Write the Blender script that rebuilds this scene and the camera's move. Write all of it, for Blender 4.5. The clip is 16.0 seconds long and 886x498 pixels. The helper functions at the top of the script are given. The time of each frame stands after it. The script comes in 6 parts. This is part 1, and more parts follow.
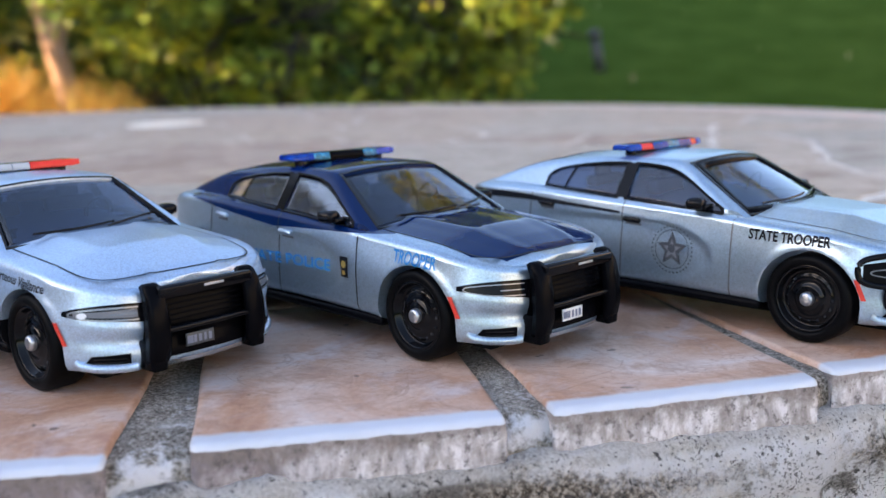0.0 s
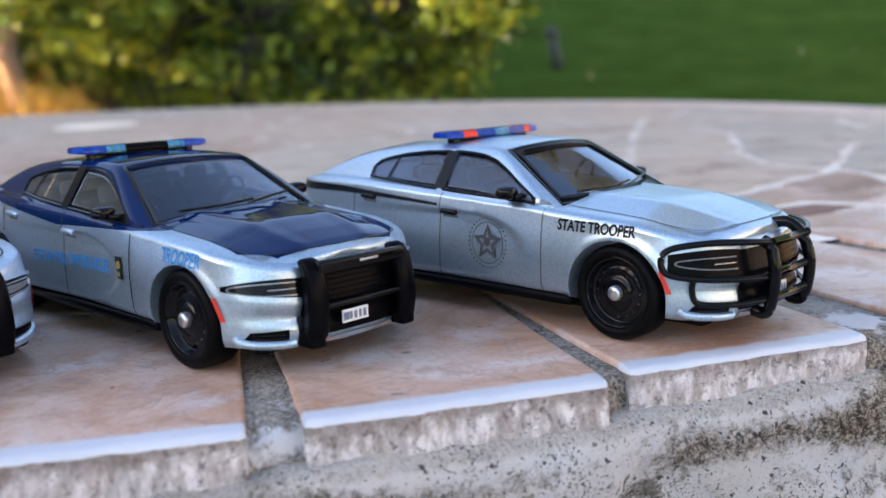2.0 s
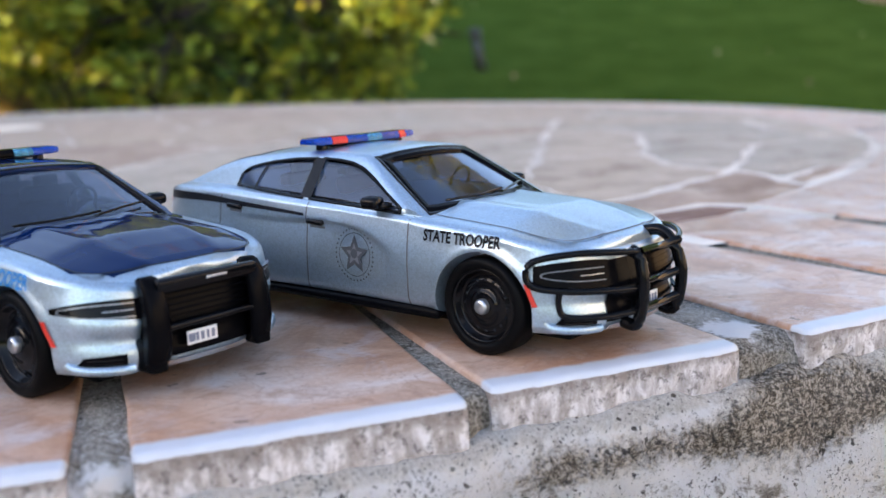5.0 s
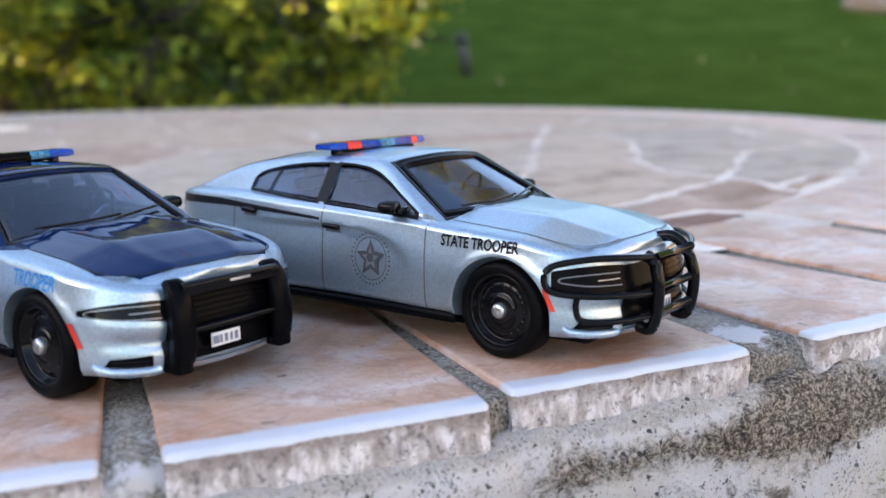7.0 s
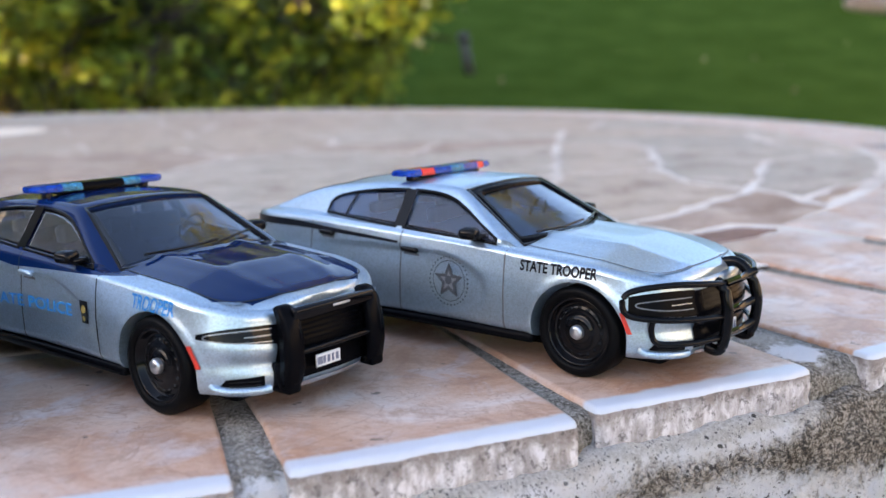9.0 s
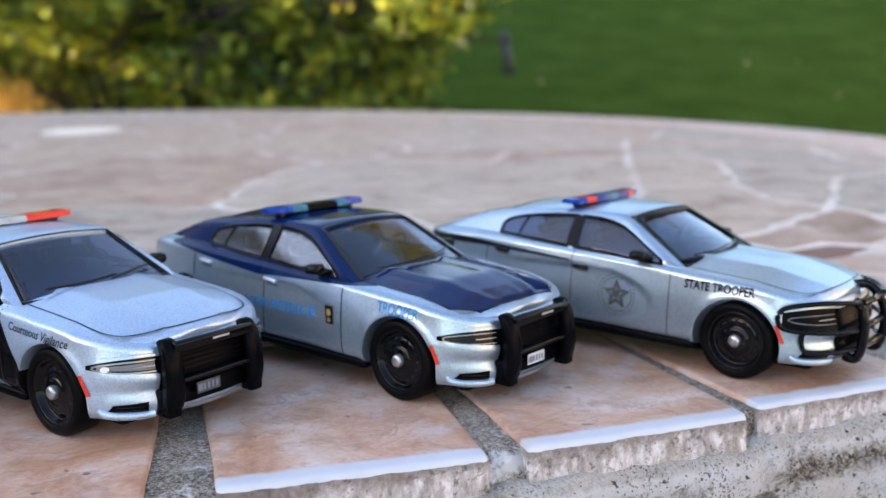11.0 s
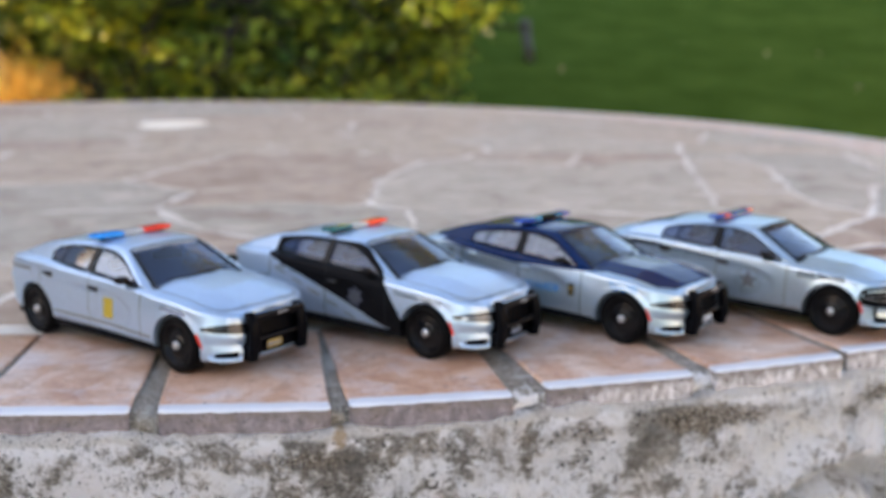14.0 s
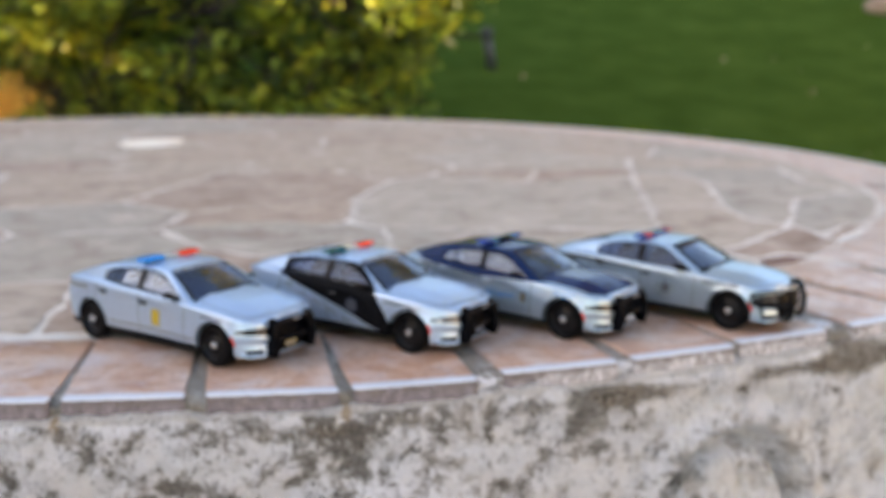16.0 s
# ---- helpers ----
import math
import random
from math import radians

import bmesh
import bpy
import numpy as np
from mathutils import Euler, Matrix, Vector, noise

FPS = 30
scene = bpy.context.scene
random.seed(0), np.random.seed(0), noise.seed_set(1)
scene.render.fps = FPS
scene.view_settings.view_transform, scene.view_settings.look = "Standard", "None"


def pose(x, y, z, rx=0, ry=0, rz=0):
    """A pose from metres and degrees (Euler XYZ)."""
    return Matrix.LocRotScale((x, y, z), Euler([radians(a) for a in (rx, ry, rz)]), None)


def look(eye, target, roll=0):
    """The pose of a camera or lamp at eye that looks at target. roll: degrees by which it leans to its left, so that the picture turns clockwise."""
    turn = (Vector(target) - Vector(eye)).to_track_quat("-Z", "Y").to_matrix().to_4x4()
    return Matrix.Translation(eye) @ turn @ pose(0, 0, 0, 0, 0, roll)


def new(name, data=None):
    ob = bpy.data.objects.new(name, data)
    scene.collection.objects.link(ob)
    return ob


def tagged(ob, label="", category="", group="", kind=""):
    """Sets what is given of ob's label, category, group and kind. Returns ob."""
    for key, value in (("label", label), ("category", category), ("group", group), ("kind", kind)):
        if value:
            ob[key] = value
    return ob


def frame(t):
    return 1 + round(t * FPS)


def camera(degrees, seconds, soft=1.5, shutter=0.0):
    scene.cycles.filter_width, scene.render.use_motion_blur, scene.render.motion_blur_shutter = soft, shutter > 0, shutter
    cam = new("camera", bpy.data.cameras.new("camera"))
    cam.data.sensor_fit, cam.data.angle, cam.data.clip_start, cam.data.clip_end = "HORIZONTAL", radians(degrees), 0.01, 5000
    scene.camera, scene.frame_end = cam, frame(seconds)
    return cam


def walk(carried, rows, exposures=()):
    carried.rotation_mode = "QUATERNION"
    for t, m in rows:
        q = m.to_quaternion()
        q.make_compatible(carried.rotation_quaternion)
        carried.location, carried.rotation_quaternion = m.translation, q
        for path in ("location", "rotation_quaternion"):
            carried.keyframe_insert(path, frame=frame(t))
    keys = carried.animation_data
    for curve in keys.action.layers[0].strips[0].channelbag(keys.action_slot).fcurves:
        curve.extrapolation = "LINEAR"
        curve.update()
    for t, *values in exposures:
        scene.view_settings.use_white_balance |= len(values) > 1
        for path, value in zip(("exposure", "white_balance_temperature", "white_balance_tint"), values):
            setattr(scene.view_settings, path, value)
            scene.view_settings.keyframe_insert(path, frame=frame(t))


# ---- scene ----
cam = camera(49.00, 16.0)
PATH = [
    (0, (0.00375, 0.00208, 0.03378), (-0.05071, 0.98555, -0.13891), -1.39),
    (0.5, (0.00588, 0.00260, 0.03364), (-0.04312, 0.98636, -0.13908), -1.37),
    (1, (0.01093, 0.00542, 0.03221), (-0.03071, 0.98940, -0.14114), -1.47),
    (1.5, (0.01846, 0.00882, 0.03102), (-0.01266, 0.99316, -0.14253), -1.73),
    (2, (0.02448, 0.01203, 0.03101), (0.00716, 0.99664, -0.14293), -2.03),
    (2.5, (0.02840, 0.01574, 0.02974), (0.02419, 1.00041, -0.14459), -2.36),
    (3, (0.03290, 0.01904, 0.02925), (0.04287, 1.00335, -0.14694), -2.50),
    (3.5, (0.03381, 0.02136, 0.02881), (0.05937, 1.00539, -0.14737), -2.47),
    (4, (0.03451, 0.02089, 0.02927), (0.07227, 1.00427, -0.14832), -2.32),
    (4.5, (0.03345, 0.01895, 0.03074), (0.08219, 1.00194, -0.14633), -2.18),
    (7, (0.02821, 0.01629, 0.03156), (0.10167, 0.99864, -0.14049), -1.53),
    (7.5, (0.02661, 0.01617, 0.03169), (0.10180, 0.99841, -0.14025), -1.38),
    (8, (0.02363, 0.01485, 0.03191), (0.09904, 0.99726, -0.13893), -1.48),
    (8.2, (0.02257, 0.01437, 0.03295), (0.09833, 0.99618, -0.14116), -1.50),
    (10.5, (0.00385, -0.00493, 0.04010), (0.05364, 0.97899, -0.13146), -0.74),
    (11, (-0.00474, -0.01137, 0.04345), (0.03336, 0.97263, -0.13063), -0.52),
    (11.5, (-0.01746, -0.01931, 0.04762), (0.01263, 0.96471, -0.12790), -0.22),
    (12, (-0.02742, -0.03002, 0.05329), (-0.00476, 0.95390, -0.12393), -0.06),
    (12.5, (-0.03762, -0.04491, 0.05799), (-0.01692, 0.93885, -0.12030), 0.10),
    (13, (-0.04458, -0.05786, 0.05467), (-0.02727, 0.92528, -0.12735), 0.13),
    (13.5, (-0.04638, -0.07192, 0.05727), (-0.02948, 0.91040, -0.12914), 0.16),
    (14, (-0.04978, -0.08671, 0.06009), (-0.02526, 0.89490, -0.12919), 0.32),
    (14.5, (-0.05450, -0.10024, 0.06369), (-0.02352, 0.88113, -0.12596), 0.38),
    (15, (-0.05776, -0.11321, 0.06539), (-0.01609, 0.86803, -0.12286), 0.42),
    (15.5, (-0.05594, -0.12474, 0.07017), (-0.00444, 0.85652, -0.11548), 0.24),
    (16, (-0.05458, -0.13930, 0.07334), (0.00609, 0.84190, -0.10982), -0.07),
]
walk(cam, [(t, look(eye, target, roll)) for t, eye, target, roll in PATH], [(0, 1.99, 6420, 17), (4, 2.05, 6570, 17), (8, 2.14, 6620, 17), (11, 2.08, 6700, 17), (12, 1.99, 6780, 17), (14, 2.02, 7050, 17), (16, 1.96, 7350, 17)])
cam.data.dof.use_dof = True
cam.data.dof.focus_distance = 0.116
cam.data.dof.aperture_fstop = 29.0

# ---- world and light ----
CM = 0.01
SUN_AZ, SUN_EL = 203.0, 13.0      # degrees: the way the sunlight comes from, about z, and its height
world = bpy.data.worlds.new("sky")
scene.world = world
world.use_nodes = True
wn = world.node_tree.nodes
sky = wn.new("ShaderNodeTexSky")
sky.sky_type, sky.sun_disc = "NISHITA", False
sky.dust_density, sky.ozone_density = 1.5, 1.0
sky.sun_elevation, sky.sun_rotation = radians(16.0), radians(90 - SUN_AZ)
world.node_tree.links.new(sky.outputs[0], wn["Background"].inputs[0])
wn["Background"].inputs[1].default_value = 0.15
sun = new("sun", bpy.data.lights.new("sun", "SUN"))
sun.data.energy, sun.data.angle, sun.data.color = 5.0, radians(0.6), (1.0, 0.77, 0.48)
sun.matrix_world = look((0, 0, 0), (-math.cos(radians(SUN_AZ)) * math.cos(radians(SUN_EL)), -math.sin(radians(SUN_AZ)) * math.cos(radians(SUN_EL)), -math.sin(radians(SUN_EL))))


# ---- materials ----
def material(name):
    m = bpy.data.materials.new(name)
    m.use_nodes = True
    return m, m.node_tree.nodes, m.node_tree.links, m.node_tree.nodes["Principled BSDF"]


def noise_tex(m, scale, detail=4.0, rough=0.6, coords="Object", distortion=0.0):
    n, l = m.node_tree.nodes, m.node_tree.links
    c = n.new("ShaderNodeTexCoord")
    t = n.new("ShaderNodeTexNoise")
    t.inputs["Scale"].default_value, t.inputs["Detail"].default_value = scale, detail
    t.inputs["Roughness"].default_value, t.inputs["Distortion"].default_value = rough, distortion
    l.new(c.outputs[coords], t.inputs["Vector"])
    return t.outputs["Fac"]


def ramp(m, fac, stops):
    n, l = m.node_tree.nodes, m.node_tree.links
    r = n.new("ShaderNodeValToRGB")
    while len(r.color_ramp.elements) < len(stops):
        r.color_ramp.elements.new(0.5)
    for e, (at, col) in zip(r.color_ramp.elements, stops):
        e.position, e.color = at, (*col, 1) if len(col) == 3 else col
    l.new(fac, r.inputs[0])
    return r.outputs[0]


def mix(m, fac, a, b, kind="MIX"):
    n, l = m.node_tree.nodes, m.node_tree.links
    x = n.new("ShaderNodeMix")
    x.data_type, x.blend_type = "RGBA", kind
    for sock, val in ((x.inputs[0], fac), (x.inputs[6], a), (x.inputs[7], b)):
        if hasattr(val, "is_linked"):
            l.new(val, sock)
        elif isinstance(val, (int, float)):
            sock.default_value = val
        else:
            sock.default_value = (*val, 1)
    return x.outputs[2]


def math_node(m, op, a, b=0.0, c=None):
    n, l = m.node_tree.nodes, m.node_tree.links
    x = n.new("ShaderNodeMath")
    x.operation = op
    for sock, val in zip(x.inputs, (a, b, c)):
        if val is None:
            continue
        if hasattr(val, "is_linked"):
            l.new(val, sock)
        else:
            sock.default_value = val
    return x.outputs[0]


def axes(m, coords="Object"):
    n, l = m.node_tree.nodes, m.node_tree.links
    c, s = n.new("ShaderNodeTexCoord"), n.new("ShaderNodeSeparateXYZ")
    l.new(c.outputs[coords], s.inputs[0])
    return s.outputs


def bump(m, height, strength, distance):
    n, l = m.node_tree.nodes, m.node_tree.links
    b = n.new("ShaderNodeBump")
    b.inputs["Strength"].default_value, b.inputs["Distance"].default_value = strength, distance
    l.new(height, b.inputs["Height"])
    return b.outputs[0]


def hump(m, val, middle, width):
    """A bell-shaped weight round a middle."""
    d = math_node(m, "MULTIPLY", math_node(m, "SUBTRACT", val, middle), 1 / width)
    return math_node(m, "EXPONENT", math_node(m, "MULTIPLY", math_node(m, "MULTIPLY", d, d), -1.0))


def plain(name, col, rough=0.5, metal=0.0, coat=0.0, spread=0.06, grain=600.0, relief=0.0, shine=0.5):
    """A plain surface with a little uneven colour and roughness."""
    m, _, l, p = material(name)
    f = noise_tex(m, grain, 3.0)
    l.new(mix(m, f, tuple(c * (1 - spread) for c in col), tuple(min(1, c * (1 + spread)) for c in col)), p.inputs["Base Color"])
    p.inputs["Roughness"].default_value, p.inputs["Metallic"].default_value = rough, metal
    p.inputs["Coat Weight"].default_value, p.inputs["Coat Roughness"].default_value = coat, 0.06
    p.inputs["Specular IOR Level"].default_value = shine
    if relief:
        l.new(bump(m, f, relief, 0.0002), p.inputs["Normal"])
    return m


def region(m, groups, s):
    """1 where all the half-spaces of one of the groups hold; each is a, b, c, d in centimetres: a x + b |y| + c z + d > 0."""
    ay = math_node(m, "ABSOLUTE", s[1])
    total = None
    for g in groups:
        inside = None
        for a, b, c, d in g:
            v = math_node(m, "MULTIPLY_ADD", s[0], a, d * CM)
            v = math_node(m, "MULTIPLY_ADD", ay, b, v)
            v = math_node(m, "MULTIPLY_ADD", s[2], c, v)
            v = math_node(m, "GREATER_THAN", v, 0.0)
            inside = v if inside is None else math_node(m, "MULTIPLY", inside, v)
        total = inside if total is None else math_node(m, "MAXIMUM", total, inside)
    return total


def car_paint(name, silver=(0.41, 0.53, 0.635), second=None, groups=(), metal=0.82, gloss=0.0):
    """Coarse silver flake under lacquer, with a second, mirror-smooth gloss colour inside the given regions."""
    m, n, l, p = material(name)
    coarse = noise_tex(m, 2300.0, 3.0, 0.85)
    c, cells = n.new("ShaderNodeTexCoord"), n.new("ShaderNodeTexVoronoi")
    cells.inputs["Scale"].default_value = 7500.0
    l.new(c.outputs["Object"], cells.inputs["Vector"])
    grains = n.new("ShaderNodeSeparateColor")
    l.new(cells.outputs["Color"], grains.inputs[0])
    flake = math_node(m, "MULTIPLY_ADD", grains.outputs[0], 0.5, math_node(m, "MULTIPLY", coarse, 0.5))
    cloud = noise_tex(m, 90.0, 3.0)
    col = ramp(m, flake, [(0.18, tuple(c * 0.80 for c in silver)), (0.5, silver), (0.82, tuple(min(1, c * 1.20) for c in silver))])
    col = mix(m, math_node(m, "MULTIPLY", cloud, 0.12), col, (0.5, 0.5, 0.52))
    r = region(m, groups, axes(m)) if second else math_node(m, "MULTIPLY", cloud, 0.0)
    if second:
        col = mix(m, r, col, second)
    l.new(col, p.inputs["Base Color"])
    l.new(math_node(m, "MULTIPLY_ADD", r, -metal, metal), p.inputs["Metallic"])
    l.new(math_node(m, "MULTIPLY_ADD", r, -0.27, 0.33), p.inputs["Roughness"])
    l.new(math_node(m, "MULTIPLY_ADD", r, gloss - 0.22, 0.22), p.inputs["Coat Weight"])
    p.inputs["Coat Roughness"].default_value, p.inputs["IOR"].default_value = 0.05, 1.24
    l.new(math_node(m, "MULTIPLY_ADD", r, -0.35, 0.5), p.inputs["Specular IOR Level"])
    level = math_node(m, "MULTIPLY", flake, math_node(m, "SUBTRACT", 1.0, r))
    l.new(bump(m, level, 0.10, 0.00005), p.inputs["Normal"])
    return m


def tile_material():
    """Stone-look glazed tile: pink and tan blotches with bluish veils, a white glazed lip and a grey clay body."""
    m, n, l, p = material("rim_tile")
    info = n.new("ShaderNodeObjectInfo")
    s = axes(m)
    shift = n.new("ShaderNodeVectorMath")
    shift.operation = "ADD"
    c = n.new("ShaderNodeTexCoord")
    comb = n.new("ShaderNodeCombineXYZ")
    l.new(math_node(m, "MULTIPLY", info.outputs["Random"], 3.0), comb.inputs[0])
    l.new(math_node(m, "MULTIPLY", info.outputs["Random"], 7.0), comb.inputs[1])
    l.new(c.outputs["Object"], shift.inputs[0])
    l.new(comb.outputs[0], shift.inputs[1])

    def tex(scale, detail, rough, dist):
        t = n.new("ShaderNodeTexNoise")
        t.inputs["Scale"].default_value, t.inputs["Detail"].default_value = scale, detail
        t.inputs["Roughness"].default_value, t.inputs["Distortion"].default_value = rough, dist
        l.new(shift.outputs[0], t.inputs["Vector"])
        return t.outputs["Fac"]

    big, mid, fine, vein = tex(42, 6, 0.65, 1.2), tex(95, 5, 0.65, 0.8), tex(1000, 4, 0.8, 0), tex(60, 4, 0.55, 1.8)
    col = ramp(m, big, [(0.32, (0.33, 0.165, 0.10)), (0.44, (0.49, 0.285, 0.185)), (0.56, (0.585, 0.42, 0.33)), (0.70, (0.66, 0.59, 0.56))])
    veil = ramp(m, mid, [(0.50, (0, 0, 0)), (0.68, (1, 1, 1))])
    col = mix(m, math_node(m, "MULTIPLY", veil, 0.55), col, (0.58, 0.58, 0.62))
    mottle = ramp(m, tex(150, 6, 0.7, 1.0), [(0.36, (1, 1, 1)), (0.5, (0, 0, 0))])
    col = mix(m, math_node(m, "MULTIPLY", mottle, 0.6), col, (0.34, 0.185, 0.11))
    line = math_node(m, "LESS_THAN", math_node(m, "ABSOLUTE", math_node(m, "SUBTRACT", vein, 0.5)), 0.008)
    col = mix(m, math_node(m, "MULTIPLY", line, math_node(m, "MULTIPLY", mid, 0.75)), col, (0.34, 0.19, 0.12))
    crumbs = ramp(m, tex(330, 2, 0.5, 0), [(0.70, (0, 0, 0)), (0.73, (0.8, 0.8, 0.8))])
    col = mix(m, crumbs, col, (0.10, 0.075, 0.055))
    col = mix(m, 0.85, col, mix(m, fine, (0.22, 0.19, 0.17), (0.90, 0.87, 0.85)), "SOFT_LIGHT")
    pits = ramp(m, tex(1500, 3, 0.7, 0), [(0.27, (0.6, 0.6, 0.6)), (0.36, (0, 0, 0))])
    col = mix(m, pits, col, (0.24, 0.15, 0.10))
    stretch = n.new("ShaderNodeMapping")
    stretch.inputs["Scale"].default_value = (1.0, 1.0, 0.42)
    l.new(shift.outputs[0], stretch.inputs[0])
    streak = n.new("ShaderNodeTexNoise")
    streak.inputs["Scale"].default_value, streak.inputs["Detail"].default_value, streak.inputs["Roughness"].default_value = 520.0, 5.0, 0.7
    l.new(stretch.outputs[0], streak.inputs["Vector"])
    clay = ramp(m, streak.outputs["Fac"], [(0.34, (0.10, 0.086, 0.088)), (0.48, (0.32, 0.295, 0.31)), (0.60, (0.66, 0.65, 0.69))])
    lime = math_node(m, "MULTIPLY", ramp(m, math_node(m, "MULTIPLY", math_node(m, "MULTIPLY_ADD", tex(120, 5, 0.7, 0), 0.05, s[0]), 8.0), [(0.0, (0, 0, 0)), (0.16, (1, 1, 1))]), 0.6)
    smooth_clay = ramp(m, streak.outputs["Fac"], [(0.30, (0.15, 0.125, 0.128)), (0.5, (0.225, 0.19, 0.195)), (0.70, (0.33, 0.29, 0.30))])
    clay = mix(m, math_node(m, "MULTIPLY", lime, 1.6), smooth_clay, clay)
    clay = mix(m, math_node(m, "MULTIPLY", lime, 0.5), clay, mix(m, streak.outputs["Fac"], (0.50, 0.42, 0.35), (0.95, 0.91, 0.85)))
    brown = ramp(m, math_node(m, "MULTIPLY_ADD", tex(260, 6, 0.75, 0.3), 0.85, math_node(m, "MULTIPLY", s[2], 100.0)), [(0.16, (0, 0, 0)), (0.34, (0.75, 0.75, 0.75))])
    clay = mix(m, brown, clay, mix(m, fine, (0.05, 0.037, 0.03), (0.30, 0.245, 0.21)))
    pocks = ramp(m, tex(850, 4, 0.8, 0), [(0.36, (0.8, 0.8, 0.8)), (0.46, (0, 0, 0))])
    clay = mix(m, pocks, clay, (0.10, 0.085, 0.08))
    wob = math_node(m, "MULTIPLY_ADD", tex(420, 4, 0.7, 0), 0.0005, s[2])
    glaze = n.new("ShaderNodeAttribute")
    glaze.attribute_name = "glaze"
    lip = ramp(m, math_node(m, "MULTIPLY_ADD", tex(300, 3, 0.6, 0), 0.5, glaze.outputs["Fac"]), [(0.52, (0, 0, 0)), (0.80, (1, 1, 1))])
    body = math_node(m, "LESS_THAN", wob, -0.00042)
    col = mix(m, lip, col, mix(m, mid, (0.47, 0.50, 0.55), (0.64, 0.68, 0.75)))
    col = mix(m, body, col, clay)
    l.new(col, p.inputs["Base Color"])
    l.new(math_node(m, "MULTIPLY_ADD", body, 0.5, math_node(m, "MULTIPLY_ADD", mid, 0.2, 0.28)), p.inputs["Roughness"])
    rel = math_node(m, "ADD", math_node(m, "MULTIPLY", fine, 0.35), math_node(m, "MULTIPLY", math_node(m, "MULTIPLY", tex(420, 5, 0.75, 0.2), body), 3.0))
    l.new(bump(m, rel, 0.35, 0.0003), p.inputs["Normal"])
    return m


def mortar_material():
    m, _, l, p = material("mortar")
    sand, cloud, pits = noise_tex(m, 2200.0, 4.0, 0.85), noise_tex(m, 90.0, 5.0, 0.65), noise_tex(m, 500.0, 4.0, 0.7)
    col = ramp(m, sand, [(0.38, (0.04, 0.033, 0.024)), (0.5, (0.24, 0.21, 0.17)), (0.62, (0.54, 0.50, 0.45))])
    col = mix(m, ramp(m, cloud, [(0.5, (0, 0, 0)), (0.7, (0.7, 0.7, 0.7))]), col, (0.50, 0.49, 0.46))
    # a smear of white lime in the widest joint
    s = axes(m)
    smear = math_node(m, "MULTIPLY", hump(m, s[0], 0.0735, 0.0042), hump(m, s[1], 0.131, 0.0052))
    ends = math_node(m, "MULTIPLY", math_node(m, "ADD", hump(m, s[0], -0.029, 0.006), hump(m, s[0], 0.007, 0.006)), hump(m, s[2], -0.0025, 0.0024))
    smear = math_node(m, "MULTIPLY_ADD", ends, 0.7, smear)
    smear = ramp(m, math_node(m, "MULTIPLY_ADD", smear, 0.5, math_node(m, "MULTIPLY", pits, 0.6)), [(0.52, (0, 0, 0)), (0.62, (0.95, 0.95, 0.95))])
    col = mix(m, smear, col, (0.80, 0.79, 0.80))
    l.new(col, p.inputs["Base Color"])
    p.inputs["Roughness"].default_value = 0.9
    l.new(bump(m, math_node(m, "ADD", sand, pits), 0.9, 0.0006), p.inputs["Normal"])
    return m


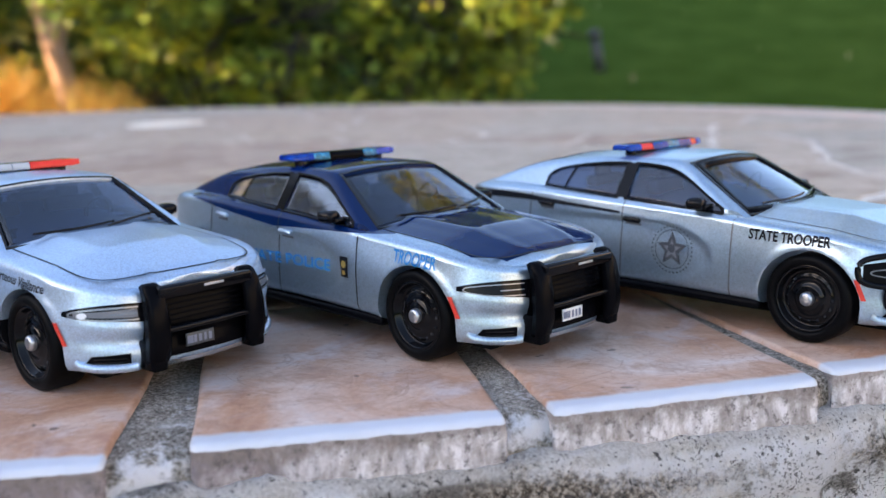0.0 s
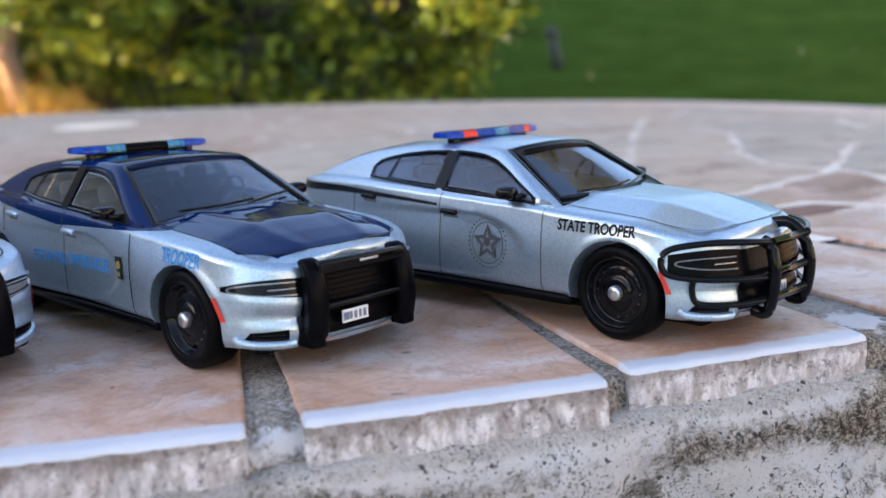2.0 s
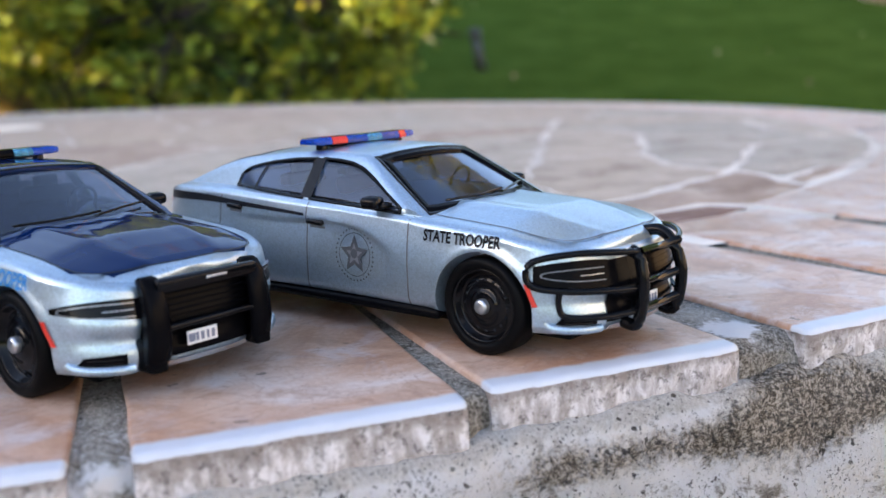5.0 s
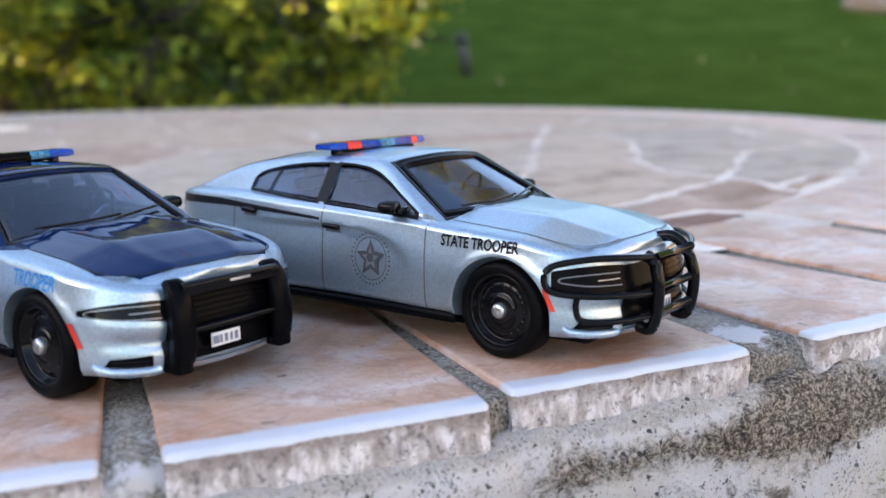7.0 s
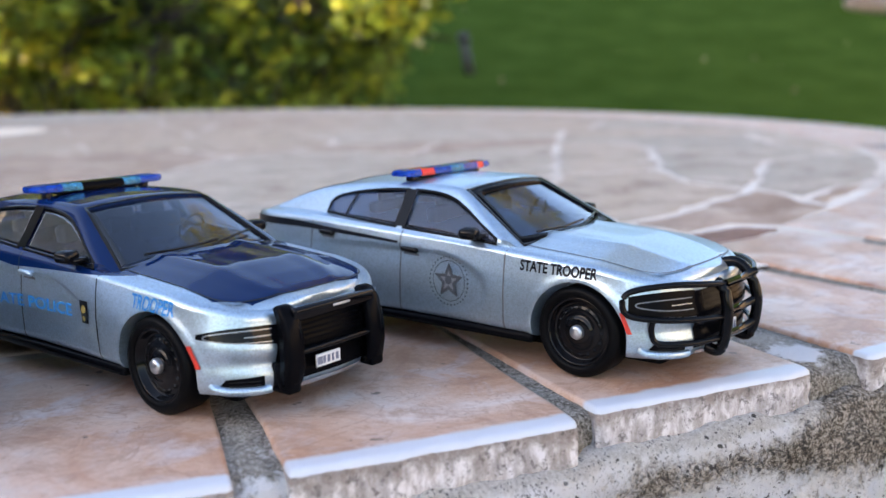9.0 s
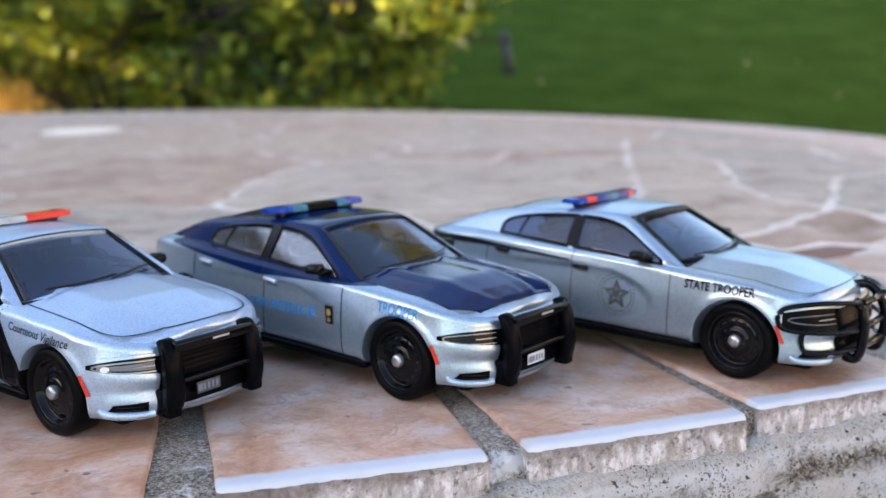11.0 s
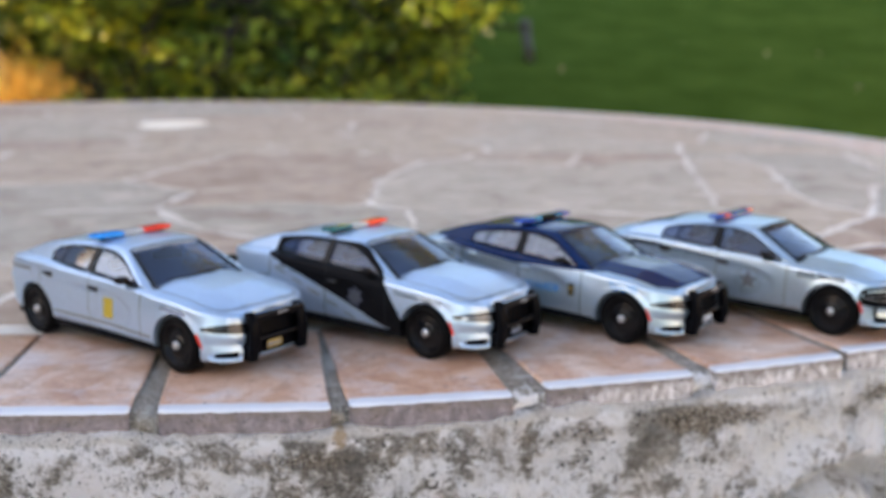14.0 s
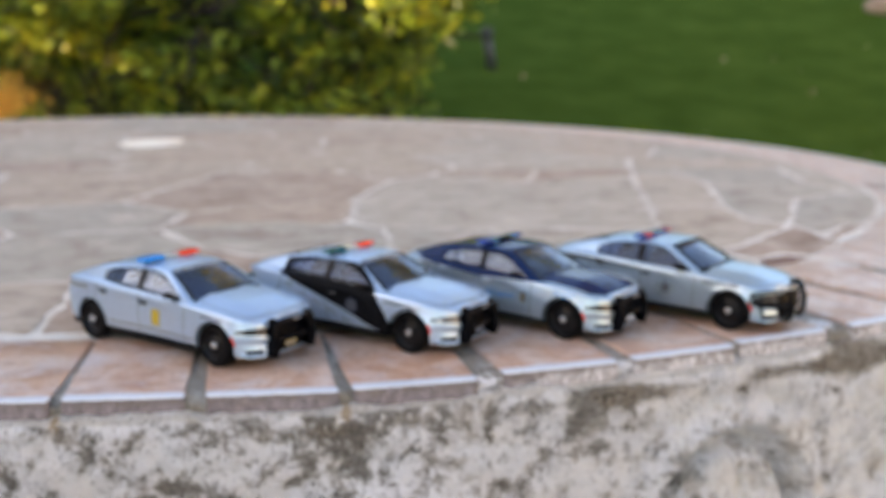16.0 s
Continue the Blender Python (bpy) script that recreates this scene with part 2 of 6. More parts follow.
def concrete_material():
    """Weathered lime render: cream and white coat worn down to grey grit, brown stains, black lichen specks."""
    m, _, l, p = material("weathered_render")
    big, mid = noise_tex(m, 34.0, 6.0, 0.62, distortion=0.6), noise_tex(m, 120.0, 6.0, 0.7)
    worn, fine, grit = noise_tex(m, 75.0, 8.0, 0.72, distortion=0.3), noise_tex(m, 2100.0, 4.0, 0.85), noise_tex(m, 950.0, 6.0, 0.8)
    crisp, sharp = ramp(m, fine, [(0.35, (0, 0, 0)), (0.65, (1, 1, 1))]), ramp(m, grit, [(0.33, (0, 0, 0)), (0.67, (1, 1, 1))])
    dots, specks = noise_tex(m, 760.0, 3.0, 0.6), noise_tex(m, 2300.0, 2.0, 0.7)
    s = axes(m)
    # grey grit and chalky patches; the paler side also holds stronger light as colour
    side = ramp(m, math_node(m, "MULTIPLY_ADD", math_node(m, "MULTIPLY_ADD", big, 0.05, s[0]), 8.0, 0.0), [(0.0, (0, 0, 0)), (0.45, (1, 1, 1))])
    chalk = math_node(m, "MULTIPLY_ADD", side, 0.055, noise_tex(m, 58.0, 8.0, 0.70, distortion=0.5))
    chalk = math_node(m, "ADD", chalk, math_node(m, "MULTIPLY_ADD", noise_tex(m, 190.0, 8.0, 0.75, distortion=0.4), 0.85, -0.415))
    col = ramp(m, chalk, [(0.41, (0.22, 0.205, 0.185)), (0.475, (0.46, 0.44, 0.42)), (0.515, (0.86, 0.86, 0.87)), (0.58, (0.98, 0.98, 1.0))])
    # cream coat on that side, part lime, part warm light put into the colour
    cream = math_node(m, "MULTIPLY", ramp(m, noise_tex(m, 46.0, 6.0, 0.66, distortion=0.8), [(0.46, (0, 0, 0)), (0.55, (0.6, 0.6, 0.6))]), side)
    col = mix(m, cream, col, ramp(m, worn, [(0.34, (0.46, 0.38, 0.29)), (0.43, (0.89, 0.83, 0.74)), (0.54, (0.98, 0.97, 0.95))]))
    # brown stains
    stain = ramp(m, math_node(m, "MULTIPLY_ADD", big, 0.5, math_node(m, "MULTIPLY", worn, 0.5)), [(0.35, (0.7, 0.7, 0.7)), (0.43, (0, 0, 0))])
    col = mix(m, stain, col, mix(m, fine, (0.13, 0.10, 0.075), (0.46, 0.39, 0.32)))
    col = mix(m, 0.8, col, mix(m, sharp, (0.12, 0.11, 0.10), (0.95, 0.95, 0.95)), "SOFT_LIGHT")
    # lime smeared along the ledge under the tiles
    ledge = math_node(m, "MULTIPLY_ADD", hump(m, s[2], -0.0047, 0.0022), 0.42, math_node(m, "MULTIPLY", worn, 0.55))
    col = mix(m, ramp(m, ledge, [(0.56, (0, 0, 0)), (0.66, (0.85, 0.85, 0.85))]), col, mix(m, fine, (0.50, 0.47, 0.42), (0.88, 0.86, 0.83)))
    # a gritty brown band close under the tiles, and patches below two joints
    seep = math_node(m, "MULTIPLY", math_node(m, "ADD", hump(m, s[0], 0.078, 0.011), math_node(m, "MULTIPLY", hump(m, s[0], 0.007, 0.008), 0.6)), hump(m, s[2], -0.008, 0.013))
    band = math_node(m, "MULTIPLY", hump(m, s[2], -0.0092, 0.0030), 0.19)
    brown_grit = math_node(m, "ADD", math_node(m, "MULTIPLY_ADD", seep, 0.26, math_node(m, "MULTIPLY_ADD", big, 0.55, math_node(m, "MULTIPLY", worn, 0.45))), math_node(m, "MULTIPLY_ADD", math_node(m, "SUBTRACT", grit, 0.5), 0.35, band))
    brown_grit = ramp(m, brown_grit, [(0.65, (0, 0, 0)), (0.76, (0.92, 0.92, 0.92))])
    col = mix(m, brown_grit, col, ramp(m, noise_tex(m, 1700.0, 4.0, 0.8), [(0.38, (0.02, 0.016, 0.011)), (0.49, (0.14, 0.105, 0.07)), (0.58, (0.60, 0.53, 0.44))]))
    col = mix(m, ramp(m, math_node(m, "MULTIPLY", dots, math_node(m, "MULTIPLY_ADD", worn, 0.9, 0.55)), [(0.645, (0, 0, 0)), (0.675, (0.9, 0.9, 0.9))]), col, (0.05, 0.046, 0.043))
    col = mix(m, ramp(m, math_node(m, "MULTIPLY", specks, math_node(m, "ADD", mid, 0.5)), [(0.60, (0, 0, 0)), (0.70, (0.8, 0.8, 0.8))]), col, (0.05, 0.05, 0.05))
    col = mix(m, 0.75, col, mix(m, crisp, (0.12, 0.12, 0.12), (0.95, 0.95, 0.94)), "SOFT_LIGHT")
    # orange lichen at the foot of two joints
    moss = math_node(m, "MULTIPLY", math_node(m, "ADD", hump(m, s[0], -0.0638, 0.0018), hump(m, s[0], -0.1292, 0.0018)), hump(m, s[2], -0.0052, 0.0030))
    col = mix(m, ramp(m, math_node(m, "MULTIPLY_ADD", moss, 0.42, math_node(m, "MULTIPLY", grit, 0.8)), [(0.62, (0, 0, 0)), (0.80, (0.7, 0.7, 0.7))]), col, (0.36, 0.21, 0.045))
    l.new(col, p.inputs["Base Color"])
    p.inputs["Roughness"].default_value, p.inputs["Specular IOR Level"].default_value = 0.92, 0.2
    l.new(bump(m, math_node(m, "ADD", math_node(m, "ADD", fine, grit), math_node(m, "MULTIPLY", mid, 2.0)), 1.0, 0.0010), p.inputs["Normal"])
    return m


def flag_material(brown=False):
    m, n, l, p = material("brown_flagstone" if brown else "flagstone")
    info = n.new("ShaderNodeObjectInfo")
    base = ramp(m, info.outputs["Random"], [(0.0, (0.31, 0.205, 0.145)), (0.18, (0.41, 0.32, 0.235)), (0.4, (0.455, 0.40, 0.315)), (0.62, (0.34, 0.32, 0.265)), (0.8, (0.43, 0.355, 0.265)), (1.0, (0.34, 0.245, 0.18))])
    if brown:
        base = ramp(m, info.outputs["Random"], [(0.0, (0.17, 0.08, 0.058)), (1.0, (0.22, 0.115, 0.082))])
    cloud, mid, fine = noise_tex(m, 14.0, 6.0, 0.68, distortion=0.7), noise_tex(m, 70.0, 5.0, 0.7), noise_tex(m, 420.0, 4.0, 0.75)
    col = mix(m, math_node(m, "MULTIPLY", cloud, 0.2 if brown else 0.55), base, (0.55, 0.46, 0.385))
    col = mix(m, 0.95, col, mix(m, mid, (0.06, 0.05, 0.05), (0.94, 0.93, 0.92)), "SOFT_LIGHT")
    # brown smudges
    smudge = ramp(m, noise_tex(m, 31.0, 7.0, 0.72, distortion=0.9), [(0.36, (0.6, 0.6, 0.6)), (0.50, (0, 0, 0))])
    col = mix(m, smudge, col, mix(m, fine, (0.14, 0.085, 0.06), (0.32, 0.22, 0.16)))
    # thin veils of pale lime left from the pointing
    veil = ramp(m, noise_tex(m, 24.0, 8.0, 0.75, distortion=0.4), [(0.54, (0, 0, 0)), (0.66, (0.75, 0.75, 0.75))])
    col = mix(m, veil, col, mix(m, fine, (0.52, 0.44, 0.36), (0.72, 0.63, 0.53)))
    col = mix(m, 0.5, col, mix(m, fine, (0.15, 0.15, 0.15), (0.85, 0.85, 0.85)), "SOFT_LIGHT")
    l.new(col, p.inputs["Base Color"])
    p.inputs["Roughness"].default_value, p.inputs["Specular IOR Level"].default_value = 0.8, 0.25
    l.new(bump(m, math_node(m, "ADD", cloud, mid), 0.6, 0.002), p.inputs["Normal"])
    return m


def lawn_material():
    m, _, l, p = material("lawn")
    big, mid, fine = noise_tex(m, 0.35, 4.0), noise_tex(m, 2.2, 5.0), noise_tex(m, 30.0, 4.0, 0.8)
    col = ramp(m, mid, [(0.3, (0.040, 0.074, 0.014)), (0.5, (0.059, 0.101, 0.021)), (0.7, (0.080, 0.126, 0.028))])
    col = mix(m, 0.5, col, mix(m, fine, (0.15, 0.2, 0.12), (0.7, 0.75, 0.6)), "SOFT_LIGHT")
    col = mix(m, math_node(m, "MULTIPLY", big, 0.25), col, (0.045, 0.075, 0.015))
    l.new(col, p.inputs["Base Color"])
    p.inputs["Roughness"].default_value, p.inputs["Specular IOR Level"].default_value = 1.0, 0.0
    l.new(bump(m, fine, 0.8, 0.03), p.inputs["Normal"])
    return m


def leaf_material(name, dark, light, yellow):
    m, n, l, p = material(name)
    g = n.new("ShaderNodeNewGeometry")
    col = ramp(m, g.outputs["Random Per Island"], [(0.0, dark), (0.30, dark), (0.62, light), (0.74, light), (0.94, tuple(0.4 * a + 0.6 * b for a, b in zip(light, yellow)))])
    l.new(col, p.inputs["Base Color"])
    p.inputs["Roughness"].default_value = 0.45
    t = n.new("ShaderNodeBsdfTranslucent")
    l.new(mix(m, 0.3, col, yellow), t.inputs["Color"])
    x = n.new("ShaderNodeMixShader")
    x.inputs[0].default_value = 0.35
    l.new(p.outputs[0], x.inputs[1])
    l.new(t.outputs[0], x.inputs[2])
    l.new(x.outputs[0], n["Material Output"].inputs[0])
    return m


def glass_material(name, tint, rough=0.02, ior=1.45):
    m, _, _, p = material(name)
    p.inputs["Base Color"].default_value = (*tint, 1)
    p.inputs["Roughness"].default_value, p.inputs["IOR"].default_value = rough, ior
    p.inputs["Transmission Weight"].default_value = 1.0
    return m


def lens_material(name, col, clear=0.5):
    """Clear coloured plastic, as of a moulded lamp lens."""
    m, _, l, p = material(name)
    f = noise_tex(m, 900.0, 2.0)
    l.new(mix(m, f, tuple(c * 0.8 for c in col), tuple(min(1, c * 1.2 + 0.02) for c in col)), p.inputs["Base Color"])
    p.inputs["Roughness"].default_value, p.inputs["Transmission Weight"].default_value = 0.03, clear
    p.inputs["IOR"].default_value = 1.32
    return m


M_TILE, M_MORTAR, M_CONCRETE, M_FLAG, M_LAWN = tile_material(), mortar_material(), concrete_material(), flag_material(), lawn_material()
M_FLAG_BROWN = flag_material(True)
M_STAR = plain("dim_star_print", (0.045, 0.053, 0.085), 0.4, 0.2)
M_BLACK = plain("black_gloss_plastic", (0.004, 0.004, 0.005), 0.10, shine=0.15)
M_MATT = plain("black_matt_plastic", (0.003, 0.003, 0.004), 0.24, shine=0.035)
M_RUBBER = plain("tyre_rubber", (0.003, 0.003, 0.0035), 0.40, relief=0.2, shine=0.06)
M_CHROME = plain("bright_metal", (0.72, 0.73, 0.75), 0.2, 1.0)
M_HUB = plain("dull_hub_metal", (0.50, 0.51, 0.53), 0.30, 0.9)
M_SILVER_TRIM = plain("silver_print", (0.55, 0.56, 0.58), 0.35, 0.6)
M_HOLE = plain("rim_hole", (0.02, 0.02, 0.022), 0.2, 0.5)
M_RIM = plain("rim_black_gloss", (0.004, 0.004, 0.005), 0.10, shine=0.2)
M_GREY = plain("groove_grey", (0.15, 0.157, 0.175), 0.5, 0.4)
M_INTERIOR = plain("dark_interior", (0.05, 0.054, 0.064), 0.5)
M_GLASS = glass_material("windscreen_glass", (0.22, 0.27, 0.40), ior=1.6)
M_SMOKED, M_CLEAR = glass_material("smoked_glass", (0.38, 0.48, 0.66), ior=1.5), glass_material("clear_glass", (0.80, 0.87, 0.97), ior=1.8)
M_LENS = plain("clear_headlamp", (0.22, 0.23, 0.25), 0.18, 0.3, coat=0.5)
M_BLUE, M_RED, M_WHITE, M_TEAL, M_SKY = lens_material("blue_lens", (0.002, 0.09, 0.62), 0.65), lens_material("red_lens", (1.0, 0.05, 0.03), 0.2), lens_material("clear_lens", (0.75, 0.8, 0.85)), lens_material("dark_teal_lens", (0.01, 0.17, 0.21)), lens_material("light_blue_lens", (0.12, 0.55, 0.95), 0.75)
M_BRIGHTBLUE = lens_material("bright_blue_lens", (0.0, 0.30, 1.0), 0.2)
M_MARKER = plain("red_marker", (0.62, 0.035, 0.02), 0.3, coat=0.4)
M_INK, M_BLUE_INK = plain("black_print", (0.004, 0.005, 0.009), 0.35, shine=0.2), plain("blue_print", (0.012, 0.24, 0.60), 0.4)
M_GOLD, M_YELLOW = plain("gold_print", (0.42, 0.30, 0.08), 0.4, 0.3), plain("yellow_print", (0.44, 0.32, 0.03), 0.45)
M_PALE, M_GREYINK = plain("white_print", (0.70, 0.72, 0.75), 0.4), plain("grey_print", (0.20, 0.21, 0.24), 0.45, 0.3)
M_GUNMETAL = plain("gunmetal_print", (0.065, 0.075, 0.09), 0.4, 0.4)
M_BLUEGREY = plain("bluegrey_print", (0.16, 0.19, 0.27), 0.45, 0.2)


# ---- making meshes ----
def part(name, bm, mat, parent=None, label="", smooth=True):
    me = bpy.data.meshes.new(name)
    bm.to_mesh(me)
    bm.free()
    for m in mat if isinstance(mat, (list, tuple)) else [mat]:
        me.materials.append(m)
    if smooth:
        me.polygons.foreach_set("use_smooth", [True] * len(me.polygons))
    ob = new(name, me)
    ob.parent = parent
    return tagged(ob, label) if label else ob


def grid_faces(bm, rows, close=False):
    """Faces between rows of vertices; close joins each row's end to its start."""
    for a, b in zip(rows, rows[1:]):
        k = len(a)
        for i in range(k if close else k - 1):
            j = (i + 1) % k
            bm.faces.new((a[i], a[j], b[j], b[i]))


def solid_from_rows(rows, close_rows=True, cap=True):
    bm = bmesh.new()
    vs = [[bm.verts.new(Vector(p) * CM) for p in r] for r in rows]
    grid_faces(bm, vs, close_rows)
    if cap:
        bm.faces.new(list(reversed(vs[0])))
        bm.faces.new(vs[-1])
    bmesh.ops.recalc_face_normals(bm, faces=bm.faces)
    return bm


def box(bm, size, m=Matrix(), bevel=0.02, segs=2):
    """A bevelled box, size and bevel in centimetres."""
    r = bmesh.ops.create_cube(bm, size=1.0)
    vs = r["verts"]
    for v in vs:
        v.co = m @ Vector((v.co.x * size[0], v.co.y * size[1], v.co.z * size[2])) * CM
    if bevel:
        es = list({e for v in vs for e in v.link_edges})
        bmesh.ops.bevel(bm, geom=es, offset=bevel * CM, segments=segs, profile=0.5, affect="EDGES")
    return bm


def tube(bm, pts, r, segs=8):
    """A rounded bar along points in centimetres."""
    pts = [Vector(p) for p in pts]
    rows = []
    for i, p in enumerate(pts):
        d = (pts[min(i + 1, len(pts) - 1)] - pts[max(i - 1, 0)]).normalized()
        up = Vector((0, 0, 1)) if abs(d.z) < 0.9 else Vector((0, 1, 0))
        a = d.cross(up).normalized()
        b = a.cross(d)
        rows.append([bm.verts.new((p + (a * math.cos(t) + b * math.sin(t)) * r) * CM) for t in (2 * math.pi * k / segs for k in range(segs))])
    grid_faces(bm, rows, True)
    bm.faces.new(rows[0])
    bm.faces.new(list(reversed(rows[-1])))
    return bm


def lathe(bm, profile, segs=40, axis_sign=1):
    """A turned ring round the y axis from (radius, y) pairs in centimetres."""
    rows = []
    for r, y in profile:
        rows.append([bm.verts.new(Vector((r * math.cos(t), y * axis_sign, r * math.sin(t))) * CM) for t in (2 * math.pi * k / segs for k in range(segs))])
    grid_faces(bm, rows, True)
    return bm


def curve_through(pts, n):
    """n points of a smooth line through a few points."""
    pts = [Vector(p) for p in pts]
    out = []
    for k in range(n):
        f = k / (n - 1) * (len(pts) - 1)
        i = min(int(f), len(pts) - 2)
        t = f - i
        p0, p1, p2, p3 = pts[max(i - 1, 0)], pts[i], pts[i + 1], pts[min(i + 2, len(pts) - 1)]
        out.append(0.5 * (2 * p1 + (p2 - p0) * t + (2 * p0 - 5 * p1 + 4 * p2 - p3) * t * t + (3 * p1 - p0 - 3 * p2 + p3) * t ** 3))
    return out


def baked(ob):
    """The mesh of an object with its modifiers, and the object gone."""
    bpy.context.view_layer.update()
    me = bpy.data.meshes.new_from_object(ob.evaluated_get(bpy.context.evaluated_depsgraph_get()))
    bpy.data.objects.remove(ob)
    return me


def cut(bm, cutters, mats):
    """The bmesh less the cutters, each a bmesh, as a mesh; the cut faces take the second material."""
    base = part("solid", bm, mats[0])
    tools = []
    for c in cutters:
        t = part("cutter", c, mats[1], smooth=False)
        tools.append(t)
        mod = base.modifiers.new("cut", "BOOLEAN")
        mod.operation, mod.object, mod.solver, mod.material_mode = "DIFFERENCE", t, "EXACT", "TRANSFER"
    me = baked(base)
    for t in tools:
        bpy.data.objects.remove(t)
    return me


def text_mesh(body, size, bold=0.0):
    """Flat letters of the built-in font as vertices and faces, centred, size in centimetres; x along, y up."""
    cu = bpy.data.curves.new("letters", "FONT")
    cu.body, cu.size, cu.align_x, cu.align_y = body, size, "CENTER", "CENTER"
    cu.resolution_u, cu.offset = 3, bold
    ob = new("letters", cu)
    me = baked(ob)
    bm = bmesh.new()
    bm.from_mesh(me)
    bmesh.ops.triangulate(bm, faces=bm.faces)
    bmesh.ops.subdivide_edges(bm, edges=[e for e in bm.edges if e.calc_length() > 0.09], cuts=2)
    bmesh.ops.triangulate(bm, faces=bm.faces)
    bmesh.ops.subdivide_edges(bm, edges=[e for e in bm.edges if e.calc_length() > 0.05], cuts=1)
    bmesh.ops.triangulate(bm, faces=bm.faces)
    return bm


# ---- the model car: x forward from the front axle, y to its left, z up, centimetres ----
UF, UC, UR, URC = 1.29, 0.20, -6.40, -5.10
NF, NR = 2.5, 2.9
AXLES = (0.0, -4.77)
WHEEL_R = 0.565


def body_width(u):
    return 1.445 - 0.02 * math.cos((u + 2.4) * 1.9) * (1 if -5.1 < u < 0.4 else 0.6) - 0.012 * max(0.0, -u - 4.0)


def shoulder(u):
    return float(np.interp(u, (-6.4, -5.8, -5.0, -4.2, -3.0, -1.2, -0.6, 0.2, 0.9, 1.42), (1.60, 1.68, 1.69, 1.67, 1.60, 1.51, 1.465, 1.405, 1.285, 1.13)))


def underside(u):
    return float(np.interp(u, (-6.4, -5.6, -4.0, -0.8, 0.7, 1.42), (0.50, 0.46, 0.43, 0.42, 0.30, 0.26)))


LEVELS = ((0.0, 0.17), (0.03, 0.08), (0.10, 0.035), (0.2, 0.015), (0.34, 0.012), (0.46, 0.0), (0.58, 0.0), (0.70, 0.012), (0.80, 0.028), (0.875, 0.042), (0.93, 0.050), (0.968, 0.080), (0.99, 0.135), (1.0, 0.22))


LEVEL_T, LEVEL_IN = [a for a, _ in LEVELS], [b for _, b in LEVELS]
FINE = [0, 0.015, 0.03, 0.06] + [0.1 + 0.03 * k for k in range(27)] + [0.905, 0.925, 0.945, 0.96, 0.97, 0.98, 0.99, 1.0]


def outline(q):
    """A point of the body's plan and its outward normal; q from 0 at the nose over 1 and 2, the corners, to 3 at the tail."""
    if q <= 1:
        ph = (1 - max(q, 0.0)) * math.pi / 2
        u = UC + (UF - UC) * max(math.sin(ph), 0) ** (2 / NF)
        return u, body_width(u) * max(math.cos(ph), 0) ** (2 / NF)
    if q <= 2:
        u = UC + (URC - UC) * (q - 1)
        return u, body_width(u)
    ph = min(q - 2, 1.0) * math.pi / 2
    u = URC + (UR - URC) * max(math.sin(ph), 0) ** (2 / NR)
    return u, body_width(u) * max(math.cos(ph), 0) ** (2 / NR)


def plan_normal(q):
    a, b = outline(max(q - 0.01, 0)), outline(min(q + 0.01, 3))
    d = Vector((b[0] - a[0], b[1] - a[1]))
    if q < 0.01:
        return Vector((1, 0))
    if q > 2.99:
        return Vector((-1, 0))
    d.normalize()
    return Vector((d.y, -d.x))


def body_at(q, z, side=-1, off=0.0):
    """A point on the body's flank, nose or tail at height z; side -1 is the right side; off lifts it outwards."""
    u, v = outline(q)
    n = plan_normal(q)
    zb, zt = underside(u), shoulder(u)
    t = min(max((z - zb) / (zt - zb), 0), 1)
    inset = float(np.interp(t, LEVEL_T, LEVEL_IN))
    # under the windows the flank runs straight up to the glass
    cabin = float(np.interp(u, (-5.3, -4.5, -1.35, -0.75), (0, 1, 1, 0)))
    inset = inset * (1 - cabin) + cabin * float(np.interp(t, (0, 0.03, 0.10, 0.3, 0.5, 0.7, 0.85, 0.95, 1.0), (0.17, 0.08, 0.035, 0.012, 0.0, 0.008, 0.022, 0.040, 0.10)))
    front = max(0.0, n.x)
    inset *= 1 - 0.62 * front * min(1.0, max(0.0, (t - 0.6) / 0.3))
    inset += front * (0.16 * max(0, t - 0.55) + 0.05 * math.exp(-((t - 0.40) / 0.09) ** 2) * front)
    # the scallop pressed into the doors: sharp along its upper edge, round at its front end, fading downwards and to the rear
    reach = math.hypot(max(0.0, u + 2.45) / 1.08, (z - 0.93) / 0.41)
    dip = min(1.0, max(0.0, (1.06 - reach) / 0.16))
    inset += 0.060 * dip * dip * (3 - 2 * dip) * float(np.interp(z, (0.45, 0.62, 1.0, 1.34), (0.0, 0.35, 0.75, 1.0))) * float(np.interp(u, (-4.6, -4.0, -3.0, -2.2), (0.0, 0.45, 0.6, 1.0)))
    # flared lips over the wheels
    for a in AXLES:
        r = math.hypot(u - a, z - 0.54)
        inset -= 0.022 * math.exp(-((r - 0.67) / 0.05) ** 2)
    return Vector((u - n.x * (inset - off), side * max(v - n.y * (inset - off), 0.0), z))


def q_at_u(u):
    return 1 + (u - UC) / (URC - UC) if URC <= u <= UC else (2 + 2 / math.pi * math.asin(((u - URC) / (UR - URC)) ** (NR / 2)) if u < URC else 1 - 2 / math.pi * math.asin(((u - UC) / (UF - UC)) ** (NF / 2)))


def q_at_v(v):
    return 1 - math.acos(min(1.0, (abs(v) / 1.43) ** (NF / 2))) * 2 / math.pi


